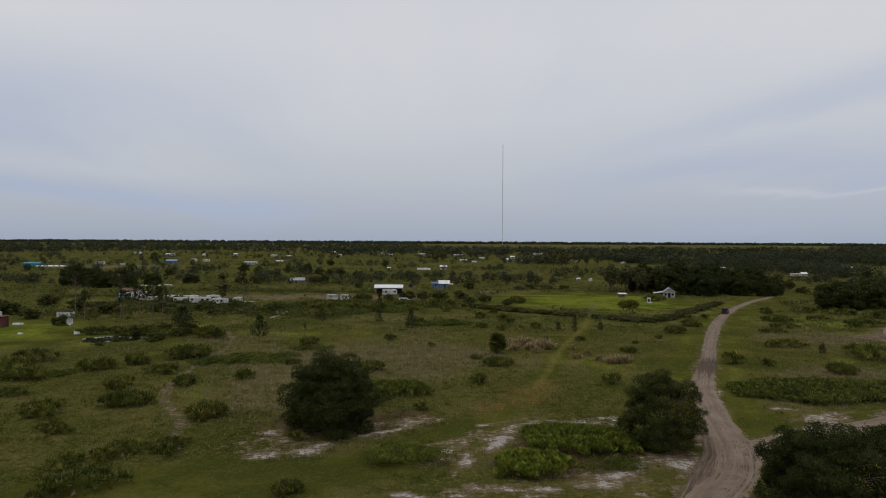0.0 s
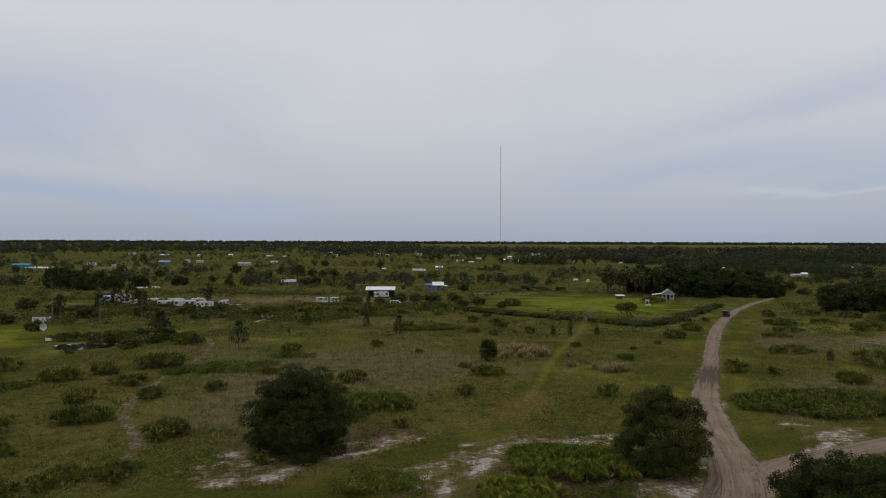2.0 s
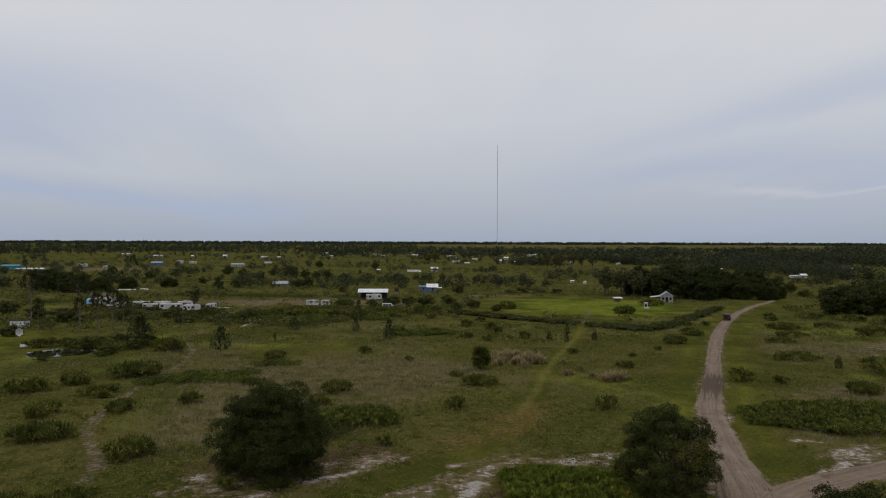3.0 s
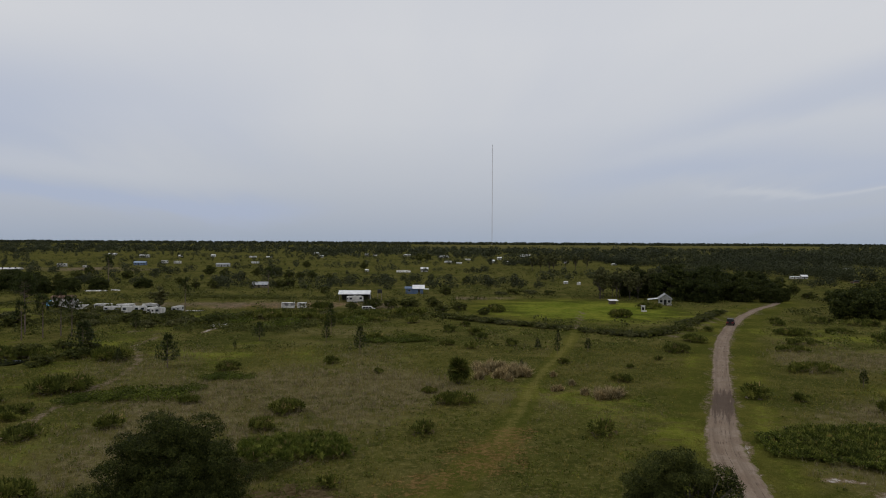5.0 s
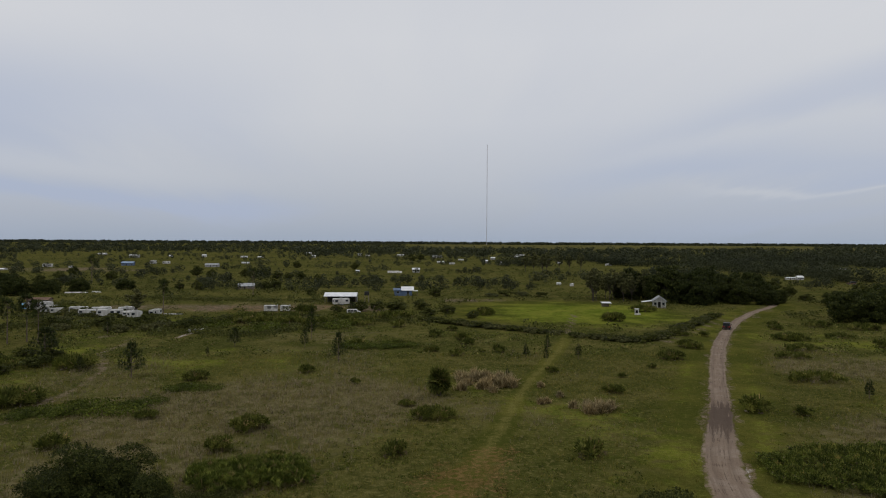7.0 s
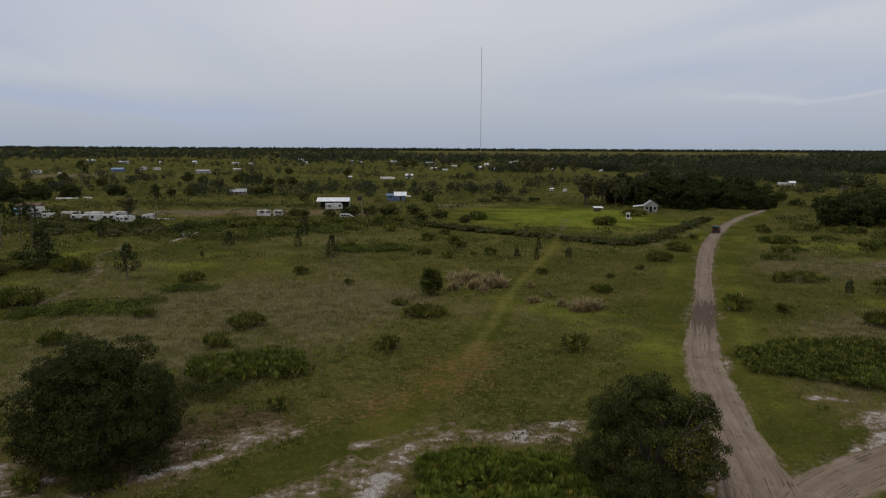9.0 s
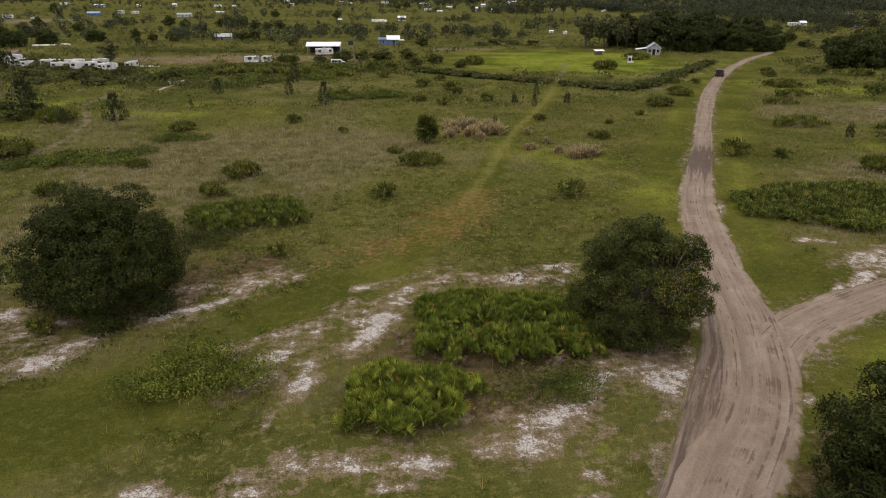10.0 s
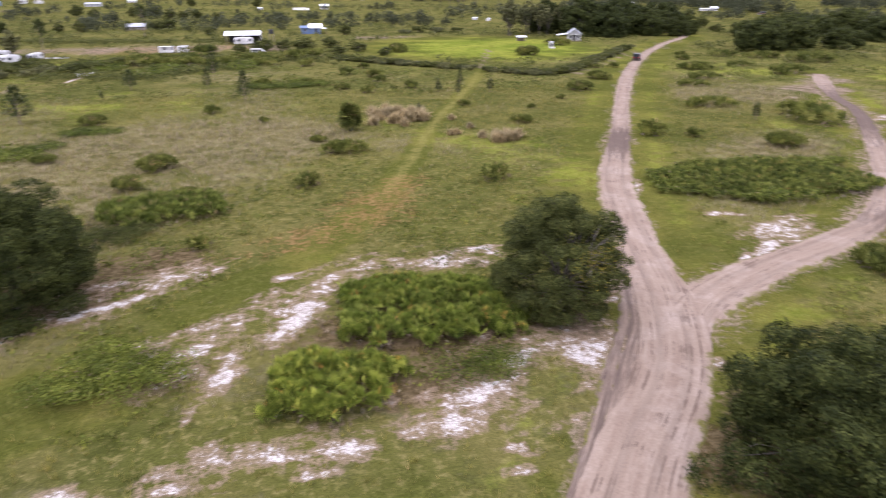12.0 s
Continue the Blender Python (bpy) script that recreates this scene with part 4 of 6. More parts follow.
def frond_field(r, places, heights, per, size):
    """Fronds standing out of the crowns of palmetto plants at the given places."""
    n = len(places) * per
    at = np.repeat(np.column_stack([places, heights]), per, 0)
    yaw = r.random(n) * 6.28
    tilt = radians(34) + r.random(n) ** 0.7 * radians(56)
    at[:, :2] += r.normal(size=(n, 2)) * 0.12
    return at, turns(yaw, tilt, r.normal(size=n) * 0.8), size * (0.75 + 0.5 * r.random(n))


def clump_places(r, rx, ry, gap, seed):
    """Plants over an uneven patch with bays and gaps, with their heights."""
    n = int(4.6 * rx * ry / gap ** 2)
    p = (r.random((n, 2)) * 2 - 1) * np.array([rx, ry]) * 1.12
    d = np.hypot(p[:, 0] / rx, p[:, 1] / ry)
    big = value_noise(p[:, 0] + seed * 3.1, p[:, 1], max(1.0, 0.55 * min(rx, ry)), seed % 40)
    p, d, big = p[1.15 - d + (big - 0.5) * 1.1 > 0.28], d[1.15 - d + (big - 0.5) * 1.1 > 0.28], big[1.15 - d + (big - 0.5) * 1.1 > 0.28]
    h = np.clip(1.1 - d ** 2.5, 0.1, 1) * (0.35 + 0.65 * big) * (0.75 + 0.4 * r.random(len(p)))
    return p, h


def palmetto(seed, rx, ry, tall, label, group="palmetto clumps on the grassland", template=None, gap=0.62, per=7, size=1.0, foliage=None, singles=0, name="palmetto_clump", litter=True, leaves=0):
    r = np.random.default_rng(seed)
    clump = thing(name, label, "shrub", group)
    p, h = clump_places(r, rx, ry, gap, seed)
    at, rot, big = frond_field(r, p, 0.05 + h * max(tall - 0.55, 0.05), per, size)
    template = FROND_FAR if template is None else template
    foliage = foliage or PALMETTO
    if singles:
        order = np.argsort(at[:, 1])
        lone, rest = order[:singles * 3:3], np.setdiff1d(order, order[:singles * 3:3])
        shapes = [solid("frond", template[0] * np.array([1, s, 1]), template[1], foliage) for s in (0.9, 1.0, 1.12)]
        for k, i in enumerate(lone):
            f = part("frond", shapes[k % 3], parent=clump)
            f.matrix_basis = Matrix.LocRotScale(Vector(at[i]), Matrix(rot[i].tolist()).to_quaternion(), Vector((big[i],) * 3))
        at, rot, big = at[rest], rot[rest], big[rest]
    part("fronds", solid("fronds", *scatter(template, at, rot, big), foliage), parent=clump, kind="stuff")
    if litter:
        m = int(len(p) * 0.8)
        a, d = r.random(m) * 6.28, 0.25 + 0.72 * np.sqrt(r.random(m))
        q = np.column_stack([np.cos(a) * d * rx * 0.92, np.sin(a) * d * ry * 0.92, 0.05 + (0.25 + 0.75 * np.clip(1 - d, 0, 1)) * r.random(m) * tall * 0.8])
        part("dead_fronds", solid("dead_fronds", *scatter(template, q, turns(r.random(m) * 6.28, r.normal(size=m) * 0.4 - 0.2, r.normal(size=m)), size * 0.7 * (0.6 + 0.5 * r.random(m))), DEAD), parent=clump, label="grey-brown dead fronds", kind="stuff")
    if leaves:
        lq = p[r.integers(0, len(p), leaves)] + r.normal(size=(leaves, 2)) * 0.5
        heap = value_noise(lq[:, 0], lq[:, 1], 3.0, seed)
        lz = tall * (0.25 + 0.9 * heap) * (0.55 + 0.45 * r.random(leaves))
        part("shrub_leaves", solid("shrub_leaves", *scatter(LEAF, np.column_stack([lq, lz]), turns(r.random(leaves) * 6.28, r.normal(size=leaves) * 0.6, r.normal(size=leaves) * 0.6), 0.16 + 0.14 * r.random(leaves)), WEED_DARK), parent=clump, label="yellow-green leaves of shrubs among the fronds", kind="stuff")
    return clump


def bush(seed, rx, ry, tall, leaves, size, foliage, label, group="shrubs on the grassland", lobes=16, name="shrub"):
    r = np.random.default_rng(seed)
    b = thing(name, label, "shrub", group)
    cloud, centres = leaf_cloud(r, leaves, lobes, size, rx, ry, 0.0, tall, 0.0, lump=(0.16, 0.2))
    stems = joined([tube([(c[0] * 0.3, c[1] * 0.3, -0.05), tuple(c * 0.9)], [0.035, 0.012], 4) for c in centres[:8]])
    part("stems", solid("stems", *stems, BARK), parent=b)
    part("leaves", solid("leaves", *cloud, foliage), parent=b, kind="stuff")
    return b


def set_down(ob, x, y, turn=0.0, scale=1.0, z=0.0, stretch=(1, 1, 1)):
    ob.matrix_basis = pose(x, y, z, 0, 0, turn) @ Matrix.Diagonal((scale * stretch[0], scale * stretch[1], scale * stretch[2], 1))
    return ob


def again(ob, x, y, turn=0.0, scale=1.0, stretch=(1, 1, 1)):
    """A copy of a thing at another place, of another size."""
    m = pose(x, y, 0, 0, 0, turn) @ Matrix.Diagonal((scale * stretch[0], scale * stretch[1], scale * stretch[2], 1))
    return copy_thing(ob, m @ Matrix.Diagonal((*ob.scale, 1)).inverted())

# ---------------------------------------------------------------- the near trees and thickets
set_down(oak(11, 6.4, 6.0, 10.1, 90000, 0.16, "dense dark green live oak with foliage down to the sandy ground", "oaks by the road", -1.0, 150, lump=(0.11, 0.10), per=9, core=14000), -13.7, 79.0)
set_down(oak(12, 5.1, 4.7, 9.0, 64000, 0.145, "olive green live oak with one yellowing branch beside the dirt road", "oaks by the road", -1.0, 110, OAK_OLIVE, yellow=380, lump=(0.11, 0.12), per=9, core=9000), 23.4, 71.6)
set_down(oak(13, 5.8, 5.8, 8.4, 74000, 0.155, "broad dark green oak with yellow tinged twigs beside the road fork", "oaks by the road", -1.0, 130, yellow=160, lump=(0.11, 0.11), per=9, core=12000), 30.1, 53.4)
set_down(oak(14, 5.0, 4.8, 7.4, 20000, 0.22, "dark green oak standing close behind another oak", "oaks by the road", -1.0, 90, lump=(0.11, 0.12), per=7, core=7000), 37.4, 55.0)

set_down(palmetto(21, 7.9, 5.6, 1.75, "large bright green saw palmetto thicket on white sand", template=FROND, gap=0.52, per=12, size=0.60, singles=140), 13.9, 72.6, -8)
set_down(palmetto(22, 4.2, 4.0, 1.85, "rounded bright green saw palmetto thicket with dead grey fronds", template=FROND, gap=0.48, per=12, size=0.60, singles=120), 7.9, 64.8, 8)
set_down(palmetto(23, 7.8, 5.0, 1.6, "mid-green palmetto patch in dry grass beside an oak", template=FROND, gap=0.6, per=9, size=0.66, foliage=PALMETTO_MID), -8.4, 97.6, 18)
set_down(bush(27, 3.8, 2.2, 1.3, 4200, 0.17, SCRUB, "grey-green scrub at the edge of the palmetto patch", lobes=40), -10.5, 91.8, 12)
set_down(palmetto(24, 13.4, 8.4, 1.4, "wide green palmetto and scrub thicket beside the road", gap=0.62, per=7, size=0.70, foliage=THICKET, leaves=26000), 57.0, 97.4, -4)
set_down(bush(25, 4.7, 3.6, 1.5, 18000, 0.15, WEED_DARK, "low leafy green weeds spreading over the mown grass", lobes=60, name="weed_patch"), -4.6, 68.0, -6)
set_down(bush(26, 4.2, 2.6, 0.6, 5200, 0.13, HERB, "low green weeds at the edge of the palmetto", lobes=60, name="weed_patch"), 16.5, 65.8, 10)

clump_a = set_down(palmetto(31, 2.2, 1.9, 1.25, "small rounded green palmetto clump in grass", gap=0.55, per=8, foliage=PALMETTO_DULL), -11.8, 115.6)
clump_b = set_down(palmetto(32, 3.1, 1.9, 1.15, "oval dull green palmetto clump in dry grass", gap=0.62, per=8, foliage=PALMETTO_DULL), 10.7, 119.6)
clump_c = set_down(palmetto(33, 1.5, 1.3, 1.05, "small spiky palmetto clump in short grass", gap=0.45, per=8, foliage=PALMETTO_DULL), 6.0, 105.2)
clump_d = set_down(palmetto(34, 5.2, 2.6, 1.3, "spreading palmetto thicket in rough grass", gap=0.86, per=7, foliage=PALMETTO_DULL), 75.6, 141)
SMALL = [(27, 104, 1.15), (-13.2, 107.6, 1.1), (55, 122, 1.35), (60.4, 120, 0.8), (39.1, 134, 1.0), (-16, 88, 0.4), (-2.9, 88.3, 0.7), (7.4, 126.5, 0.7),
         (26.6, 171.5, 1.0), (20.3, 188.6, 1.2), (12.5, 172.5, 1.0), (17.3, 167.2, 1.0), (-3.4, 179.4, 1.1), (5.9, 180, 1.1), (80.2, 194, 0.8), (-45.5, 112, 0.8),
         (-15, 59.2, 0.9), (108, 212.5, 1.0), (-31.5, 108.6, 1.0), (-26, 121, 0.9), (33, 150, 0.7), (52, 153, 0.6), (-6.5, 104.5, 0.6), (44, 145, 0.5),
         (14.3, 194, 1.1), (21.1, 182.4, 1.1), (18.9, 204.5, 0.9), (5, 211.5, 1.3), (22.9, 171.8, 0.5), (-9.9, 150.8, 0.9), (-0.9, 141.6, 0.6), (75.5, 194.6, 0.7), (61, 183, 0.5), (-17.0, 75.2, 0.6)]
for k, (px, py, s) in enumerate(SMALL):
    again((clump_c, clump_a, clump_c)[k % 3], px, py, 67 * k, s * (1.0, 0.72, 1.0)[k % 3])
MIDDLE = [(-30.3, 85.0, 1.15), (-47.2, 128, 1.5), (-54.2, 122, 1.1), (-45.6, 129.6, 0.9), (-51.2, 155, 1.5), (98, 186.5, 1.1), (105, 205.5, 0.8),
          (68.9, 176.2, 1.05), (59.3, 162.4, 1.1), (-43, 91.2, 1.2), (-49, 102.4, 1.0), (-39.5, 104.5, 0.9), (69.4, 112, 1.1), (-58.7, 117, 1.2), (-24, 246, 1.6),
          (31.6, 242, 1.4), (67.2, 225, 1.5), (85, 250, 1.4), (-27.3, 145, 0.9), (51.2, 74.2, 0.9), (58.8, 78.6, 0.9), (-66, 109, 1.2)]
for k, (px, py, s) in enumerate(MIDDLE):
    again((clump_a, clump_b)[k % 2], px, py, 41 * k, s)
WIDE = [(99, 187.4, 0.95), (112.1, 190.4, 0.75), (116, 176, 1.25), (-33.5, 60.8, 0.95), (-34.6, 70.6, 0.72), (-30, 72.2, 0.62), (-52, 87.5, 0.9), (-46, 79, 0.6), (135, 195, 1.4), (128, 205, 1.1),
        (119.7, 211, 1.0), (-47.3, 114.8, 0.7), (84.6, 127.0, 1.45), (-38.5, 66.5, 0.6), (-72, 115, 1.2), (-74, 126, 1.1), (84.6, 162.8, 0.75), (92, 172, 0.9), (-62, 97, 0.7)]
for k, (px, py, s) in enumerate(WIDE):
    again(clump_d, px, py, 23 * k - 20, s)
herb = set_down(bush(36, 6.0, 3.4, 0.7, 5200, 0.21, HERB, "low yellow-green leafy herbs spreading in dry grass", lobes=40, name="weed_patch"), -25.1, 137.4)
for k, (px, py, s) in enumerate([(-34, 124, 1.5), (-40.5, 123, 1.0), (-29, 128, 0.9), (-3, 179, 1.3), (6, 181, 1.2), (2, 178, 1.0), (-64, 112, 0.9), (-72, 108, 1.0), (-30, 206, 2.0), (-12, 214, 1.8), (-46, 216, 2.0)]):
    again(herb, px, py, 31 * k, s)

# young cabbage palm
palm_r = np.random.default_rng(40)
palm = set_down(thing("cabbage_palm", "young rounded dark green cabbage palm standing in dry grass", "palm"), 12.2, 132.6)
part("trunk", solid("trunk", *tube([(0, 0, -0.1), (0.03, 0, 1.2), (0, 0, 2.7)], [0.32, 0.26, 0.2], 10), BARK, True), parent=palm)
n = 260
droop = palm_r.random(n)
part("fronds", solid("fronds", *scatter(fan(7, 100, 0.72, 0.07), np.column_stack([palm_r.normal(size=(n, 2)) * 0.12, 2.0 + 0.5 * droop]),
                                        turns(palm_r.random(n) * 6.28, -1.1 + 2.5 * droop + palm_r.normal(size=n) * 0.16, palm_r.normal(size=n) * 0.35), 1.6 * (0.85 + 0.35 * palm_r.random(n))), PALMETTO_DULL), parent=palm, kind="stuff")

# tussocks of tall straw-coloured grass
tuft_r = np.random.default_rng(44)


def tussock(seed, wide, tall):
    r = np.random.default_rng(seed)
    t = thing("grass_tussock", "bleached straw-coloured tussock of tall bunch grass", "grass", "straw tussocks in the field")
    m = 150
    yaw, tilt = r.random(m) * 6.28, radians(25) + r.random(m) * radians(62)
    blade = (np.array([(-0.05, 0, 0), (0.05, 0, 0), (0.035, 0.6, 0.05), (-0.035, 0.6, 0.05), (0.0, 1.0, -0.12), (0.0, 1.0, -0.12)]), np.array([(0, 1, 2, 3), (3, 2, 4, 5)]))
    v, f = scatter(blade, np.column_stack([r.normal(size=(m, 2)) * wide * 0.22, np.zeros(m)]), turns(yaw, tilt), tall * (0.75 + 0.5 * r.random(m)))
    part("tuft", solid("tuft", v, f, TUSSOCK), parent=t)
    return t


tussocks = [set_down(tussock(45, 1.2, 1.3), 20, 137), set_down(tussock(46, 1.5, 1.5), 22, 138)]
for k in range(20):
    a, d = tuft_r.random() * 6.28, math.sqrt(tuft_r.random())
    again(tussocks[k % 2], 19.4 + math.cos(a) * d * 4.9, 140.2 + math.sin(a) * d * 6.2, 50 * k, 0.8 + 0.5 * tuft_r.random())
for k in range(13):
    a, d = tuft_r.random() * 6.28, math.sqrt(tuft_r.random())
    again(tussocks[k % 2], 33.0 + math.cos(a) * d * 3.4, 123.6 + math.sin(a) * d * 2.4, 50 * k, 0.7 + 0.4 * tuft_r.random())
for px, py in ((26.3, 127), (27.3, 127.4), (28.5, 138), (30, 131)):
    again(tussocks[0], px, py, 10 * px, 0.75)

# pines
pine_tall = set_down(pine(51, 14, 0.52, 3.7, 44, "tall slash pine with a bare lower trunk", "pines beyond the pond", 0.014, 24), -86.8, 190)
pine_mid = set_down(young_pine(52, 6.1, 2.7, "young bushy pine standing in rough grass", "young pines in the grass", 8), -38.3, 147)
pine_small = set_down(young_pine(53, 3.1, 0.95, "small pine sapling standing in rough grass", "young pines in the grass", 7), 75.6, 128.4)
for px, py, s in ((-103, 197, 1.05), (-79.5, 184, 0.7), (-77, 187, 0.75), (-82, 180, 0.62), (-74, 186, 0.66), (-161.6, 404, 1.0), (-66, 240, 0.75), (-93, 182, 0.6), (-55, 310, 0.8)):
    again(pine_tall, px, py, px * 7, s)
for px, py, s, slim_by in ((-14.2, 176.7, 0.72, 0.7), (-14.7, 190, 1.25, 0.5), (-5.5, 160.8, 0.95, 0.75), (-29.4, 179, 0.7, 1), (-10, 246, 0.62, 1), (-26.5, 250, 0.45, 1), (-59.8, 161.5, 1.1, 1.2), (-64, 172, 0.8, 1),
                           (37, 173, 0.55, 0.6), (34, 160, 0.5, 0.6), (-49, 152, 0.45, 1), (-64.8, 199.4, 0.7, 0.7)):
    again(pine_mid, px, py, px * 7, s, (slim_by, slim_by, 1))
for px, py, s in ((41, 163, 1.0), (31, 165, 0.9), (-32, 168, 0.6), (24, 143, 0.7)):
    again(pine_small, px, py, px * 9, s)

# ---------------------------------------------------------------- mid-field and distance
oak_mid = set_down(oak(61, 8.6, 7.6, 13.5, 10000, 0.54, "tall dark spreading oak at the edge of the wood", "oaks of the far wood", -2.6, 70, core=1500), 114.8, 277)
for k, (px, py, s) in enumerate([(131, 280, 0.88), (123, 288, 1.0), (106, 284, 1.05), (141, 292, 0.85), (112, 298, 1.05), (132, 300, 1.0), (152, 306, 0.8), (97, 300, 0.95), (140, 274, 0.55), (147, 280, 0.5)]):
    again(oak_mid, px, py, 77 * k, s)
oak_wide = set_down(oak(62, 9.4, 8.0, 10.4, 10000, 0.52, "broad dark oak standing in the pasture", "oaks in the pasture", -2.0, 64, core=1500), 138, 221)
for k, (px, py, s) in enumerate([(151, 226, 1.05), (172, 256, 0.95), (163, 268, 0.6), (186, 262, 0.8), (196, 240, 0.9), (166, 222, 0.7), (205, 268, 1.0), (-150, 312, 0.75), (-160, 322, 0.9), (-141, 318, 0.65), (-170, 330, 1.0), (-134, 332, 0.6), (-120, 345, 0.5)]):
    again(oak_wide, px, py, 61 * k, s)
slim = set_down(oak(63, 4.0, 3.8, 12.0, 2600, 0.5, "slender grey-green cypress with a thin crown", "slender trees of the far wood", 2.2, 26, CYPRESS, name="cypress_tree", bole=0.010), 80.6, 290)
for k in range(17):
    again(slim, 79 + 1.7 * k + rng.normal() * 1.2, 287 + (k * 37 % 16) + rng.normal() * 2, 50 * k, 0.78 + 0.4 * rng.random())
for k, (px, py) in enumerate([(95, 527), (103, 503), (108, 512), (135, 556), (142, 548), (99, 515), (128, 560)]):
    again(slim, px, py, 70 * k, 1.15 + 0.1 * (k % 3))

again(slim, -71.6, 233.4, 20, 0.80, (1.3, 1.3, 0.95))
round_tree = set_down(oak(64, 3.2, 3.0, 4.4, 2100, 0.38, "rounded dark shrubby tree on the open grassland", "rounded trees on the grassland", -0.4, 44, SCRUB), 18.9, 306.5)
ROUND = [(-147.5, 338, 1.3), (-139, 341, 1.1), (-178, 383, 1.2), (-199, 462, 1.4), (-156, 415, 1.3), (-111, 368, 1.0), (-87, 342, 1.1), (-96, 345, 0.9), (-123, 459, 1.6), (-109, 441, 1.3),
         (-81, 457, 1.5), (-54, 427, 1.2), (-42, 410, 1.0), (-53, 344, 1.3), (-33, 560, 1.4), (34, 388, 0.9), (-32, 314, 0.8), (-81, 581, 1.5), (13, 767, 2.0), (23, 808, 2.0), (-60, 420, 1.1), (-92, 452, 1.3), (-11, 414, 0.8), (-58, 345, 1.0), (-172, 392, 1.5), (-190, 375, 1.4), (-68, 428, 1.2), (-70, 350, 0.9), (184, 348, 1.4), (172, 314, 1.2)]
for k, (px, py, s) in enumerate(ROUND):
    again(round_tree, px, py, 57 * k, s, (1, 1, 0.95))
ROUND_FAR = [(-59, 162, 0.9), (-66, 166, 0.7), (-61, 150, 0.6), (-84, 210, 1.1), (-72, 214, 0.9), (-97, 205, 1.2), (-110, 212, 1.3), (-63, 218, 0.9), (-51, 222, 0.7), (-126, 225, 1.4), (-8, 252, 1.2), (-2, 256, 1.0), (4, 250, 1.3), (12, 258, 1.1), (-15, 249, 0.8),
             (20, 244, 1.0), (14, 236, 0.9), (27, 232, 0.8), (165, 290, 1.0), (192, 300, 1.3), (215, 330, 1.6), (-119, 180, 1.2), (-112, 190, 1.0), (-125, 200, 1.5), (157, 330, 1.0), (148, 318, 0.8), (-96, 176, 0.9)]
for k, (px, py, s) in enumerate(ROUND_FAR):
    again(round_tree, px, py, 49 * k, s, (1.15, 1.0, 0.7))

# brush along the ditch round the green field
brush = [set_down(bush(71, 3.0, 2.0, 1.7, 1300, 0.31, SCRUB, "dull olive brush growing along a field ditch", "brush along the ditch", 18), 15, 222),
         set_down(bush(72, 2.6, 2.2, 1.3, 1300, 0.31, CYPRESS, "grey-green and straw-tinged brush along a field ditch", "brush along the ditch", 18), 30, 208.5)]
for line, count in ((spline([(13, 224), (30, 208.5), (44, 197.2)], 10), 24), (spline([(49, 192.6), (60, 185), (70.6, 194.3), (85.5, 213.2), (102, 235)], 12), 42)):
    walkway = np.linspace(0, len(line) - 1, count)
    for k, u in enumerate(walkway):
        px, py = (np.interp(u, np.arange(len(line)), line[:, c]) for c in (0, 1))
        again(brush[k % 2], px + rng.normal() * 0.6, py + rng.normal() * 0.6, 40 * k, 0.85 + 0.3 * rng.random(), (0.95, 0.95, 0.95))
for k, (px, py, s) in enumerate([(48.7, 311, 1.6), (56, 312, 1.5), (63, 309, 1.3), (42, 308, 1.2), (67, 225, 0.8), (-36, 222, 1.5), (-28, 226, 1.4), (-58, 206, 1.3), (-50, 210, 1.5), (-64, 203, 1.4),
                                 (-88, 242, 1.5), (-81, 240, 1.4), (-74, 238, 1.3), (-95, 244, 1.5), (-102, 250, 1.5), (-91, 242.5, 1.4), (-112, 256, 1.6), (-84.5, 240.5, 1.5), (-77.5, 239, 1.4), (-107, 252.5, 1.5), (-70, 236.5, 1.1), (-20, 228, 1.3), (0, 232, 1.3), (-44, 228, 1.1)]):
    again(brush[k % 2], px, py, 33 * k, s)


for k in range(15):
    u = k / 14
    again(brush[k % 2], -101 + 36 * u + rng.normal() * 0.8, 239.5 - 8.5 * u + rng.normal() * 0.9, 71 * k, 0.75 + 0.3 * rng.random())

# reeds and brush round the pond
for k, (px, py, s) in enumerate([(-65, 157.5, 1.5), (-62.8, 152.5, 1.0), (-69, 159.5, 1.6), (-74.5, 160, 1.5), (-80, 159, 1.3), (-59, 157, 1.3), (-55.5, 160, 1.2), (-62, 147.5, 0.6), (-70.5, 142.5, 0.5)]):
    again(brush[0] if k % 3 else clump_d, px, py, 51 * k, s * (1.0 if k % 3 else 0.7))
for k in range(34):
    a, d = rng.random() * 6.28, math.sqrt(rng.random())
    cx, cy, ex, ey = ((-82, 217, 42, 11), (-18, 224, 28, 9))[k % 2]
    again((brush[0], clump_d, brush[1], clump_d)[k % 4], cx + math.cos(a) * d * ex, cy + math.sin(a) * d * ey, 37 * k, 0.9 + 0.6 * rng.random())


